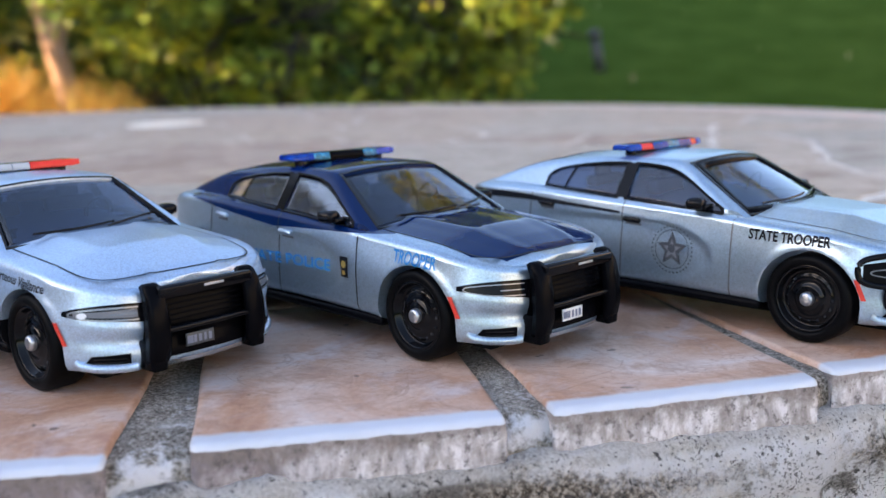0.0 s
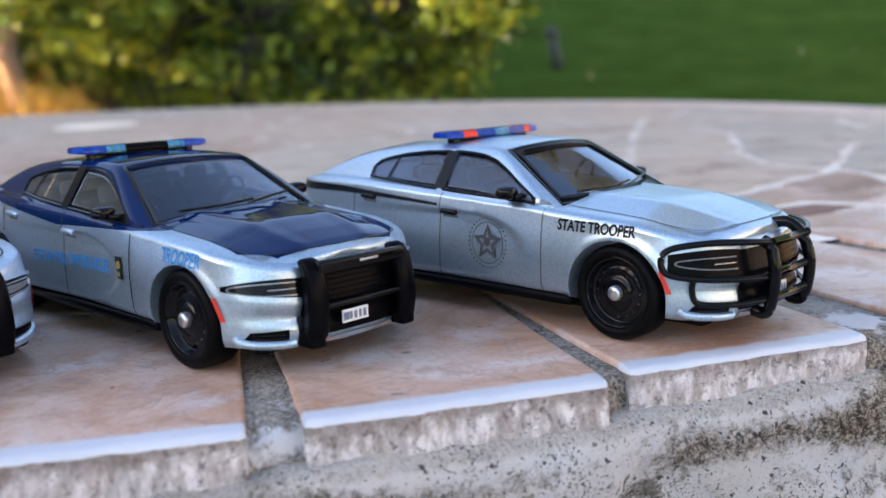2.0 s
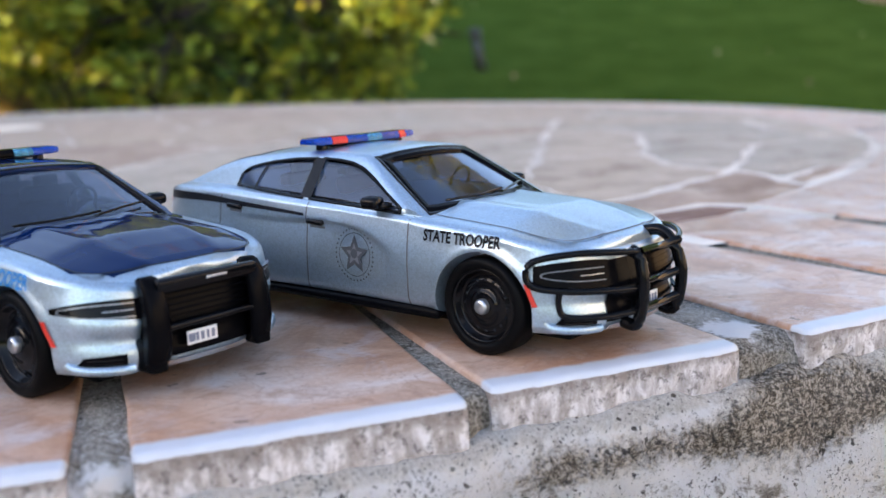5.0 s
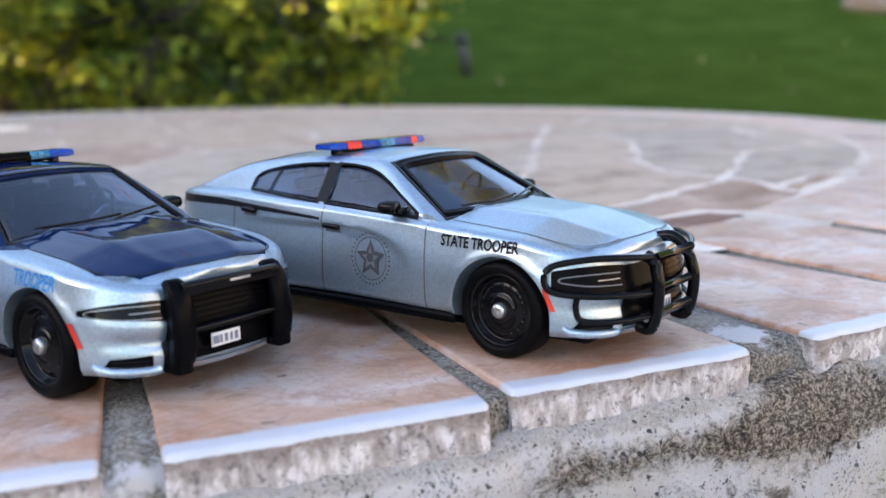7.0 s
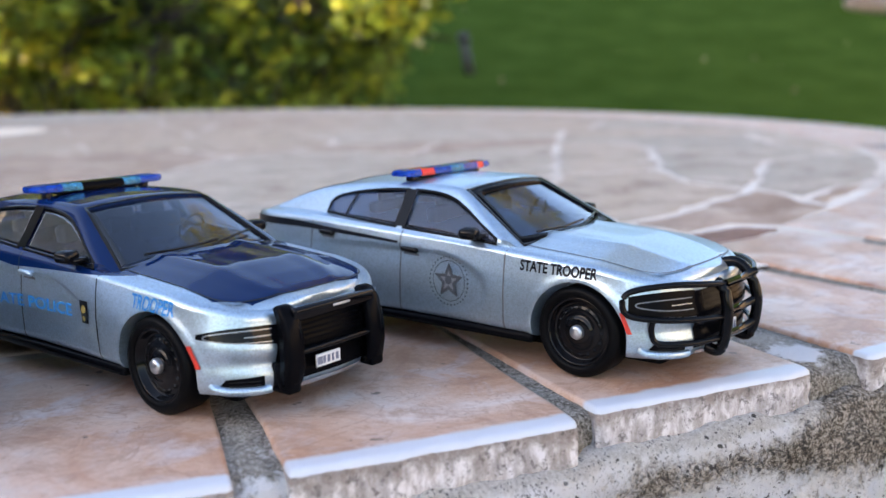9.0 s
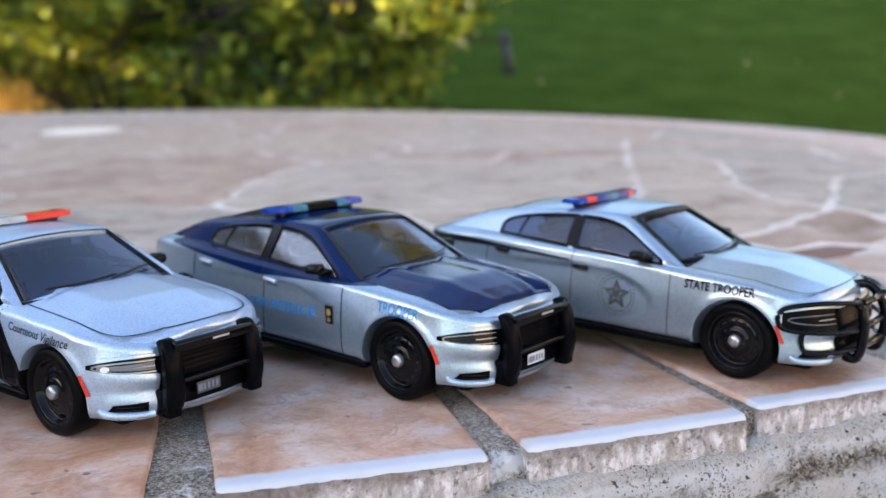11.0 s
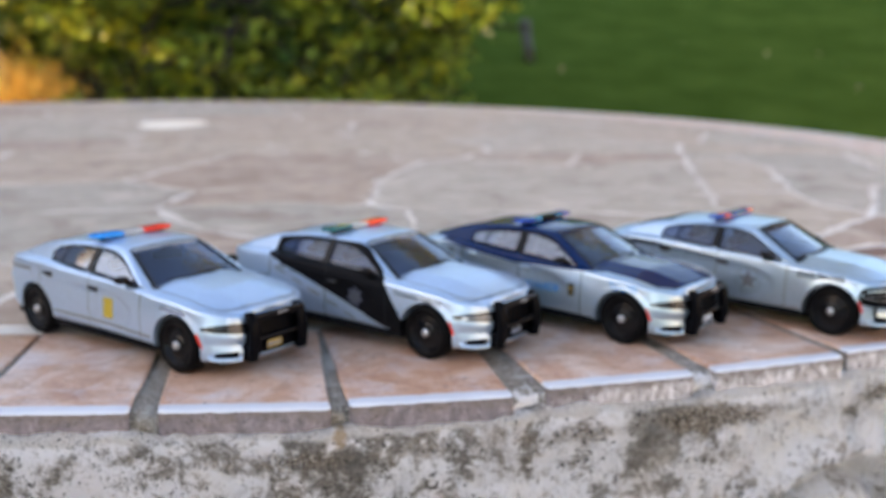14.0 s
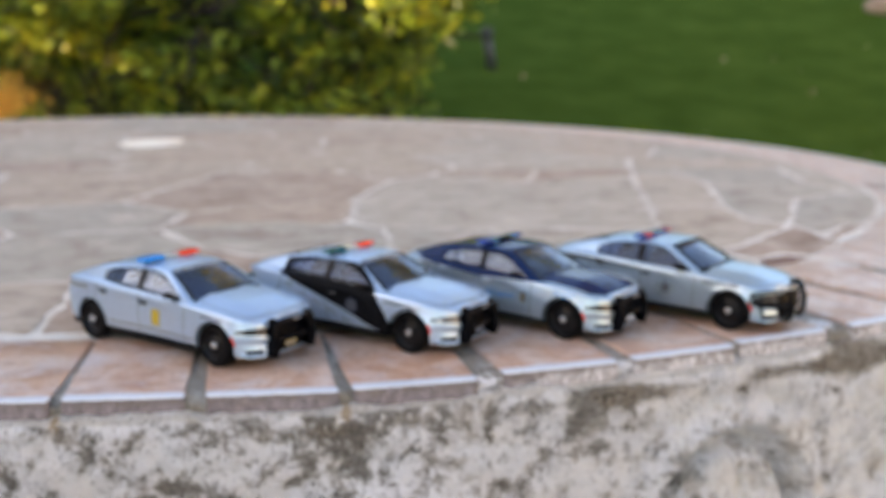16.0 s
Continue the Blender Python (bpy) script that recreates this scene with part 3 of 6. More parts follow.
def top_height(u, r):
    """The bonnet and boot between the shoulders; r from 0 at the middle to 1 at the edge."""
    crown = float(np.interp(u, (-6.4, -5.6, -1.0, 0.1, 0.6, 1.1, 1.42), (0.03, 0.06, 0.12, 0.14, 0.11, 0.05, 0.02)))
    ridge = 0.036 * math.exp(-((r - 0.46) / 0.05) ** 2) if u > -1.2 else 0
    if u > -1.2:
        ridge *= float(np.interp(u, (-1.2, -0.8, 0.8, 1.2), (1, 1, 0.7, 0)))
    return shoulder(u) + crown * (1 - r ** 3) ** 1.6 + ridge


def body_solid():
    qs = [k / 30 for k in range(30)] + [1 + k / 110 for k in range(110)] + [2 + k / 20 for k in range(21)]
    bm = bmesh.new()
    sides = {}
    for side in (-1, 1):
        rows = []
        for q in qs:
            u, _ = outline(q)
            zb, zt = underside(u), shoulder(u)
            rows.append([body_at(q, zb + (zt - zb) * t, side) for t in FINE])
        sides[side] = rows
    for r in (0, -1):
        for a, b in zip(sides[-1][r], sides[1][r]):
            a.y = b.y = 0.0
    made = {}

    def vert(p):
        key = (round(p.x, 4), round(p.y, 4), round(p.z, 4))
        if key not in made:
            made[key] = bm.verts.new(p * CM)
        return made[key]

    def face(*ps):
        vs = []
        for p in ps:
            v = vert(p)
            if v not in vs:
                vs.append(v)
        if len(vs) > 2:
            try:
                bm.faces.new(vs)
            except ValueError:
                pass
    for side in (-1, 1):
        rows = sides[side]
        for a, b in zip(rows, rows[1:]):
            for i in range(len(FINE) - 1):
                face(a[i], b[i], b[i + 1], a[i + 1])
    tops, floors = [], []
    for a, b in zip(sides[-1], sides[1]):
        u, w = a[-1].x, b[-1].y
        row = [a[-1]]
        for k in range(1, 24):
            f = -1 + 2 * k / 24
            row.append(Vector((u, w * f, top_height(u, abs(f)))))
        row.append(b[-1])
        tops.append(row)
        floors.append([a[0], b[0]])
    for rows in (tops, floors):
        for a, b in zip(rows, rows[1:]):
            for i in range(len(a) - 1):
                face(a[i], a[i + 1], b[i + 1], b[i])
    bmesh.ops.recalc_face_normals(bm, faces=bm.faces)
    return bm


def smin(a, b, k):
    h = max(0.0, min(1.0, 0.5 + 0.5 * (b - a) / k))
    return b * (1 - h) + a * h - k * h * (1 - h)


def cabin_height(u, v):
    """The roof, screens and side glass of the cabin as one height over the plan."""
    v = abs(v)
    roof = 2.24 - 0.042 * (u + 2.85) ** 2 - 0.075 * v * v
    screen = 1.44 + (-0.50 - 0.22 * v * v - u) * 0.515
    rear = 1.70 + (u + 5.85 - 0.12 * v * v) * 0.38
    wide = 1.32 - 0.10 * max(0, -u - 3.6) ** 1.3 * 0.8 - 0.03 * max(0, u + 1.6)
    flank = 1.58 + (wide - v) * 1.56
    return smin(smin(smin(roof, screen, 0.07), rear, 0.10), flank, 0.06)


def cabin_solid(drop, low, high):
    us = [-5.8 + 5.3 * k / 104 for k in range(105)]
    vs = [math.sin(math.pi / 2 * (-1 + 2 * k / 64)) * 1.37 for k in range(65)]
    bm = bmesh.new()
    tuck = [1 - 0.075 * float(np.interp(u, (-1.45, -1.05), (0, 1))) for u in us]
    top = [[bm.verts.new(Vector((u, v * k, max(high, cabin_height(u, v * k) - drop))) * CM) for v in vs] for u, k in zip(us, tuck)]
    bot = [[bm.verts.new(Vector((u, v * k, low)) * CM) for v in vs] for u, k in zip(us, tuck)]
    grid_faces(bm, top)
    grid_faces(bm, bot)
    for edge in (lambda g: g[0], lambda g: g[-1], lambda g: [r[0] for r in g], lambda g: [r[-1] for r in g]):
        grid_faces(bm, [edge(top), edge(bot)])
    bmesh.ops.recalc_face_normals(bm, faces=bm.faces)
    return bm


def flank_at(u, z, side=-1, off=0.0):
    """The point of the cabin's side at length u and height z."""
    lo, hi = 0.3, 1.45
    for _ in range(26):
        mid = (lo + hi) / 2
        if cabin_height(u, mid) > z:
            lo = mid
        else:
            hi = mid
    return Vector((u, side * (lo + off * 0.85), z + off * 0.5))


def roof_at(u, v, side=-1, off=0.0):
    e = 0.01
    n = Vector((-(cabin_height(u + e, v) - cabin_height(u - e, v)) / (2 * e), -(cabin_height(u, v + e) - cabin_height(u, v - e)) / (2 * e), 1)).normalized()
    return Vector((u, v, cabin_height(u, v))) + n * off


def bonnet_at(u, v, side=-1, off=0.0):
    w = body_at(q_at_u(u), shoulder(u), 1).y
    return Vector((u, v, top_height(u, min(abs(v) / w, 1)) + off))


# the side windows lie between two lines, each given by lengths and heights; a pane runs between two lengths
SILL = ((-4.50, -4.20, -2.90, -1.20), (1.728, 1.708, 1.628, 1.548))
ARCH = ((-4.46, -4.42, -4.36, -4.27, -4.10, -3.80, -3.40, -2.90, -2.55, -2.30, -2.08, -1.85, -1.55, -1.20), (1.80, 1.855, 1.895, 1.93, 1.97, 2.02, 2.062, 2.082, 2.070, 2.043, 1.985, 1.878, 1.715, 1.535))
FRONT_PANE, REAR_PANE = (-2.83, -1.27), (-4.42, -3.0)


def pane_point(pane, s, t, by=0.0):
    """A point of a side window; by pushes its outline outwards."""
    u = pane[0] - by + (pane[1] - pane[0] + 2 * by) * s
    lo, hi = float(np.interp(u, *SILL)) - by, float(np.interp(u, *ARCH)) + by
    return Vector((u, lo + (max(hi, lo + 0.01) - lo) * t))


def pane_outline(pane, by=0.0, n=28):
    return [pane_point(pane, k / n, 0, by) for k in range(n)] + [pane_point(pane, 1, k / 4, by) for k in range(4)] + [pane_point(pane, 1 - k / n, 1, by) for k in range(n)] + [pane_point(pane, 0, 1 - k / 4, by) for k in range(4)]


SCREEN_PANE = ((-0.95, -1.15), (-0.95, 1.15), (-2.0, 0.87), (-2.0, -0.87))
REAR_SCREEN = ((-5.30, -0.86), (-5.30, 0.86), (-4.40, 0.78), (-4.40, -0.78))


def bilinear(quad, s, t, bow=0.0, arch=0.0):
    a, b, c, d = (Vector(p) for p in quad)
    p = a.lerp(b, s).lerp(d.lerp(c, s), t)
    p.x += bow * (1 - (2 * s - 1) ** 2) * (1 - 0.75 * t)
    p.y += arch * (1 - (2 * s - 1) ** 2) * t
    return p


def grown(quad, by):
    """The quad pushed outwards from its middle by a distance."""
    m = sum((Vector(p) for p in quad), Vector((0, 0))) / 4
    return [tuple(Vector(p) + Vector((math.copysign(by, p[0] - m.x) * 1.25, math.copysign(by, p[1] - m.y)))) for p in quad]


def patch(at, quad, side=-1, off=0.0, n=(10, 6), bow=0.0, thick=0.0, arch=0.0):
    """A piece of surface that lies on the car within four corners; thick gives it a back face and edges."""
    bm = bmesh.new()
    layers = []
    for o in ((off, off - thick) if thick else (off,)):
        layers.append([[bm.verts.new(at(*bilinear(quad, i / n[0], j / n[1], bow, arch), side, o) * CM) for i in range(n[0] + 1)] for j in range(n[1] + 1)])
    for g in layers:
        grid_faces(bm, g)
    if thick:
        a, b = layers
        for edge in (lambda g: g[0], lambda g: g[-1], lambda g: [r[0] for r in g], lambda g: [r[-1] for r in g]):
            grid_faces(bm, [edge(a), edge(b)])
    bmesh.ops.recalc_face_normals(bm, faces=bm.faces)
    return bm


def ring_patch(at, outer, inner, side=-1, off=0.0, n=12, bow=0.0, arch=0.0):
    """A frame between two quads on the car's surface."""
    bm = bmesh.new()
    loops = []
    for quad in (outer, inner):
        lp = []
        for a, b in (((0, 0), (1, 0)), ((1, 0), (1, 1)), ((1, 1), (0, 1)), ((0, 1), (0, 0))):
            for k in range(n):
                s, t = a[0] + (b[0] - a[0]) * k / n, a[1] + (b[1] - a[1]) * k / n
                lp.append(bilinear(quad, s, t, bow, arch))
        loops.append(lp)
    rows = [[bm.verts.new(at(*p, side, o) * CM) for p in lp] for lp, o in ((loops[0], off - 0.02), (loops[0], off), (loops[1], off), (loops[1], off - 0.05))]
    grid_faces(bm, rows, True)
    bmesh.ops.recalc_face_normals(bm, faces=bm.faces)
    return bm


def strip(at, pts, width, side=-1, off=0.012, n=24):
    """A narrow band along points given in the surface's own two coordinates; width may be a pair, start and end."""
    w0, w1 = width if isinstance(width, tuple) else (width, width)
    line = curve_through([(*p, 0) for p in pts], n)
    bm = bmesh.new()
    rows = [[] for _ in range(5)]
    for i, p in enumerate(line):
        d = (line[min(i + 1, n - 1)] - line[max(i - 1, 0)]).normalized()
        h = Vector((-d.y, d.x, 0)) * (w0 + (w1 - w0) * i / (n - 1)) / 2
        for k, r in enumerate(rows):
            q = p + h * (1 - k / 2)
            r.append(bm.verts.new(at(q.x, q.y, side, off) * CM))
    grid_faces(bm, rows)
    bmesh.ops.recalc_face_normals(bm, faces=bm.faces)
    return bm


def on_side(u, z, side=-1, off=0.0):
    return body_at(q_at_u(u), z, side, off)


def on_nose(v, z, side=-1, off=0.0):
    return body_at(q_at_v(v), z, 1 if v > 0 else -1, off)


def on_corner(w, z, side=-1, off=0.0):
    """The nose by the plan's own measure, which runs evenly round the corner; w carries the side's sign."""
    return body_at(abs(w), z, 1 if w > 0 else -1, off)


Q_IN, Q_OUT = q_at_v(0.68), q_at_u(0.66)


def lettering(at, words, size, where, side=-1, off=0.010, turn=0.0, squeeze=1.0, bold=0.0):
    """Letters laid on the car's surface, reading from tail to nose on the right side."""
    bm = text_mesh(words, size, bold)
    c, s = math.cos(radians(turn)), math.sin(radians(turn))
    for v in bm.verts:
        x, y = v.co.x * squeeze, v.co.y
        x, y = x * c - y * s, x * s + y * c
        v.co = at(where[0] + x, where[1] + y, side, off) * CM
    return bm


def blob(bm, at, centre, radius, k=24, side=-1, off=0.012, star=0, inner=0.45, hollow=0.0, turn=90):
    """A flat disc, ring or star on the car's surface."""
    pts = []
    for i in range(k if not star else 2 * star):
        a = radians(turn) + 2 * math.pi * i / (k if not star else 2 * star)
        r = radius * (inner if star and i % 2 else 1)
        pts.append((math.cos(a) * r, math.sin(a) * r))
    fs = (1.0, hollow) if hollow else (1.0, 0.7, 0.4, 0.12)
    rings = [[bm.verts.new(at(centre[0] + x * f, centre[1] + y * f, side, off) * CM) for x, y in pts] for f in fs]
    grid_faces(bm, rings, True)
    if not hollow:
        bm.faces.new(rings[-1])
    bmesh.ops.recalc_face_normals(bm, faces=bm.faces)
    return bm


# shared solids
def axle_cutter(u):
    bm = bmesh.new()
    for s in (-1, 1):
        b = bmesh.ops.create_cone(bm, cap_ends=True, segments=48, radius1=0.645 * CM, radius2=0.645 * CM, depth=1.0 * CM)
        for v in b["verts"]:
            v.co = Vector((v.co.x + u * CM, v.co.z + s * 1.42 * CM, v.co.y + 0.54 * CM))
    bmesh.ops.recalc_face_normals(bm, faces=bm.faces)
    return bm


def prism_side(pane):
    bm = bmesh.new()
    rows = [[bm.verts.new(Vector((p.x, v, p.y)) * CM) for p in pane_outline(pane)] for v in (-2, 2)]
    grid_faces(bm, rows, True)
    bm.faces.new(rows[0])
    bm.faces.new(list(reversed(rows[1])))
    bmesh.ops.recalc_face_normals(bm, faces=bm.faces)
    return bm


def pane_frame(pane, side):
    bm = bmesh.new()
    rows = [[bm.verts.new(flank_at(*p, side, o) * CM) for p in pane_outline(pane, by)] for by, o in ((0.034, -0.02), (0.034, 0.008), (0.0, 0.008), (0.0, -0.05))]
    grid_faces(bm, rows, True)
    bmesh.ops.recalc_face_normals(bm, faces=bm.faces)
    return bm


def pane_glass(pane, side):
    bm = bmesh.new()
    layers = [[[bm.verts.new(flank_at(*pane_point(pane, i / 20, j / 8, 0.012), side, o) * CM) for i in range(21)] for j in range(9)] for o in (-0.010, -0.030)]
    for g in layers:
        grid_faces(bm, g)
    for edge in (lambda g: g[0], lambda g: g[-1], lambda g: [r[0] for r in g], lambda g: [r[-1] for r in g]):
        grid_faces(bm, [edge(layers[0]), edge(layers[1])])
    bmesh.ops.recalc_face_normals(bm, faces=bm.faces)
    return bm


def prism_up(quad, bow):
    bm = bmesh.new()
    pts = [bilinear(quad, k / 12, 0, bow) for k in range(13)] + [bilinear(quad, 1 - k / 12, 1, bow) for k in range(13)]
    rows = [[bm.verts.new(Vector((p.x, p.y, z)) * CM) for p in pts] for z in (1.50, 3.0)]
    grid_faces(bm, rows, True)
    bm.faces.new(rows[0])
    bm.faces.new(list(reversed(rows[1])))
    bmesh.ops.recalc_face_normals(bm, faces=bm.faces)
    return bm


SCREEN_BOW, REAR_BOW = 0.21, -0.06
BODY_MESH = cut(body_solid(), [axle_cutter(u) for u in AXLES], (M_BLACK, M_MATT))
CABIN_MESH = cut(cabin_solid(0.0, 1.2, 1.25), [cabin_solid(0.09, 1.36, 1.38), prism_side(FRONT_PANE), prism_side(REAR_PANE), prism_up(SCREEN_PANE, SCREEN_BOW), prism_up(REAR_SCREEN, REAR_BOW)], (M_BLACK, M_INTERIOR))


def shared(name, mesh, mats, parent, label=""):
    me = mesh.copy()
    me.name = name
    me.materials.clear()
    for m in mats:
        me.materials.append(m)
    me.polygons.foreach_set("use_smooth", [True] * len(me.polygons))
    me.set_sharp_from_angle(angle=radians(38))
    ob = new(name, me)
    ob.parent = parent
    return tagged(ob, label) if label else ob


def wheel(car, u, side):
    y = side * 1.43

    def shift(bm):
        for v in bm.verts:
            v.co += Vector((u, y, WHEEL_R)) * CM
        bmesh.ops.recalc_face_normals(bm, faces=bm.faces)
        return bm
    R, s = WHEEL_R, -side
    tyre = part("wheel", shift(lathe(bmesh.new(), [(0.425, 0.02), (0.44, 0.0), (0.475, -0.012), (0.525, -0.0), (R - 0.012, 0.035), (R, 0.075), (R, 0.36), (R - 0.02, 0.42), (0.42, 0.44), (0.425, 0.02)], 56, s)), M_RUBBER, car, "black rubber tyre with a plain sidewall")
    part("rim", shift(lathe(bmesh.new(), [(0.43, 0.03), (0.405, 0.012), (0.39, 0.03), (0.37, 0.10), (0.345, 0.12), (0.30, 0.085), (0.25, 0.07), (0.20, 0.085), (0.175, 0.05), (0.14, 0.04), (0.001, 0.04)], 48, s)), M_RIM, tyre, "black pressed steel rim with round holes")
    holes = bmesh.new()
    for k in range(16):
        a = 2 * math.pi * k / 16
        c = bmesh.ops.create_cone(holes, cap_ends=True, segments=10, radius1=0.024 * CM, radius2=0.018 * CM, depth=0.02 * CM)
        for v in c["verts"]:
            v.co = Vector((v.co.x + 0.295 * math.cos(a) * CM, s * 0.088 * CM + v.co.z, v.co.y + 0.295 * math.sin(a) * CM))
    part("rim_hole_ring", shift(holes), M_HOLE, tyre)
    part("hub_cap", shift(lathe(bmesh.new(), [(0.09, 0.05), (0.09, 0.0), (0.078, -0.022), (0.055, -0.034), (0.001, -0.04)], 24, s)), M_HUB, tyre, "dull metal hub cap")


def push_bumper(car):
    """Two broad uprights with a deep top rail and a lower shelf."""
    ub = part("push_bumper", bmesh.new(), M_MATT, car, "black plastic push bumper")
    ub.location.x = -0.14 * CM
    for s in (-1, 1):
        rows = []
        for z, u, w, th in ((0.34, 1.50, 0.105, 0.14), (0.43, 1.56, 0.12, 0.20), (0.62, 1.60, 0.125, 0.22), (0.9, 1.59, 0.12, 0.22), (1.12, 1.54, 0.11, 0.22), (1.23, 1.46, 0.10, 0.20), (1.26, 1.42, 0.07, 0.14)):
            v = s * (0.63 + 0.02 * (1.2 - z))
            rows.append([(u - th + 0.06, v - w, z), (u - 0.03, v - w, z), (u, v - w * 0.7, z), (u, v + w * 0.7, z), (u - 0.03, v + w, z), (u - th + 0.06, v + w, z)])
        part("upright", solid_from_rows(rows), M_MATT, ub)
    b = bmesh.new()
    box(b, (0.10, 1.24, 0.15), pose(1.50, 0, 1.16, 0, 12, 0), 0.03)
    part("top_rail", b, M_BLACK, ub)
    b = bmesh.new()
    box(b, (0.26, 1.24, 0.06), pose(1.44, 0, 0.74, 0, 0, 0), 0.02)
    part("shelf", b, M_BLACK, ub)
    for z in (0.82, 0.88, 0.94, 1.0, 1.06):
        b = bmesh.new()
        box(b, (0.02, 1.2, 0.018), pose(1.44, 0, z), 0.004, 1)
        part("grille_bar", b, M_MATT, ub)
    for s in (-1, 1):
        b = bmesh.new()
        box(b, (0.30, 0.2, 0.34), pose(1.40, s * 0.66, 0.47), 0.04)
        part("bracket", b, M_MATT, ub)
    b = bmesh.new()
    box(b, (0.012, 0.26, 0.028), pose(1.557, 0.08, 1.17, 0, 12, 0), 0.002, 1)
    part("badge", b, M_SILVER_TRIM, ub)
    return ub


def tube_bumper(car):
    """Bent black tubes round the headlamps with two uprights."""
    ub = part("push_bumper", bmesh.new(), M_BLACK, car, "black tubular push bumper round the headlamps")
    ub.location.x = -0.20 * CM
    for s in (-1, 1):
        b = bmesh.new()
        top = [(1.20, 0.40, 1.23), (1.42, 0.42, 1.26), (1.58, 0.44, 1.12)] if s > 0 else [(1.52, -0.44, 1.17), (1.62, -0.44, 1.10)]
        tube(b, curve_through(top + [(1.68, s * 0.45, 0.85), (1.66, s * 0.45, 0.55), (1.58, s * 0.44, 0.34), (1.40, s * 0.44, 0.36)], 26), 0.07, 10)
        part("upright", b, M_BLACK, ub)
        b = bmesh.new()
        tube(b, curve_through([(1.62, s * 0.45, 1.16), (1.50, s * 0.75, 1.19), (1.22, s * 1.10, 1.20), (0.90, s * 1.40, 1.14), (0.84, s * 1.47, 1.0), (0.92, s * 1.42, 0.86), (1.22, s * 1.16, 0.80), (1.50, s * 0.80, 0.78), (1.64, s * 0.45, 0.76)], 40), 0.038, 8)
        part("lamp_hoop", b, M_BLACK, ub)
        b = bmesh.new()
        tube(b, curve_through([(1.12, s * 1.24, 0.80), (1.10, s * 1.24, 0.66), (1.16, s * 1.18, 0.52), (1.42, s * 0.86, 0.49), (1.62, s * 0.45, 0.50)], 24), 0.036, 8)
        part("lower_hoop", b, M_BLACK, ub)
    for z, r in ((1.16, 0.05), (0.80, 0.05), (0.52, 0.05)):
        b = bmesh.new()
        tube(b, [(1.64, -0.45, z), (1.66, 0, z), (1.64, 0.45, z)], r)
        part("cross_tube", b, M_BLACK, ub)
    return ub


def light_bar(car, colours):
    """A low bar of moulded clear lenses across the roof, bowed forwards, thin at the ends; colours from the right end to the left."""
    base = bmesh.new()
    box(base, (0.22, 1.30, 0.05), pose(-3.12, -0.03, 2.246), 0.02)
    bar = part("light_bar", base, M_BLACK, car, "low roof light bar with coloured lenses")
    for s in (-1, 1):
        b = bmesh.new()
        box(b, (0.14, 0.10, 0.14), pose(-3.13, -0.03 + s * 0.74, 2.19), 0.02)
        part("foot", b, M_BLACK, bar)
    total, half = sum(w for w, _ in colours), 0.99
    v = -half
    for w, m in colours:
        w = w / total * 2 * half
        rows = []
        for k in range(7):
            y = v + 0.006 + (w - 0.012) * k / 6
            end = min(1.0, (half - abs(y)) / 0.16 + 0.45)
            u = -3.15 + 0.07 * (1 - (y / half) ** 2)
            d, lo, hi = 0.115 + 0.045 * end, 2.305 - 0.022 - 0.025 * end, 2.305 + 0.028 + 0.022 * end
            rows.append([(u + d, y - 0.03, lo + 0.02), (u + d * 0.97, y - 0.03, (lo + hi) / 2), (u + d * 0.8, y - 0.03, hi), (u - d * 0.8, y - 0.03, hi), (u - d, y - 0.03, (lo + hi) / 2), (u - d * 0.95, y - 0.03, lo), (u + d * 0.9, y - 0.03, lo)])
        part("lens", solid_from_rows(rows), m, bar, smooth=False)
        if m is not M_MATT:
            b = bmesh.new()
            n = max(1, round(w / 0.17))
            for k in range(n):
                y = v + w * (k + 0.5) / n
                box(b, (0.10, w / n * 0.55, 0.05), pose(-3.15 + 0.07 * (1 - (y / half) ** 2), y - 0.03, 2.30, 0, 20, 0), 0.01, 1)
            part("reflector", b, M_CHROME, bar)
        v += w


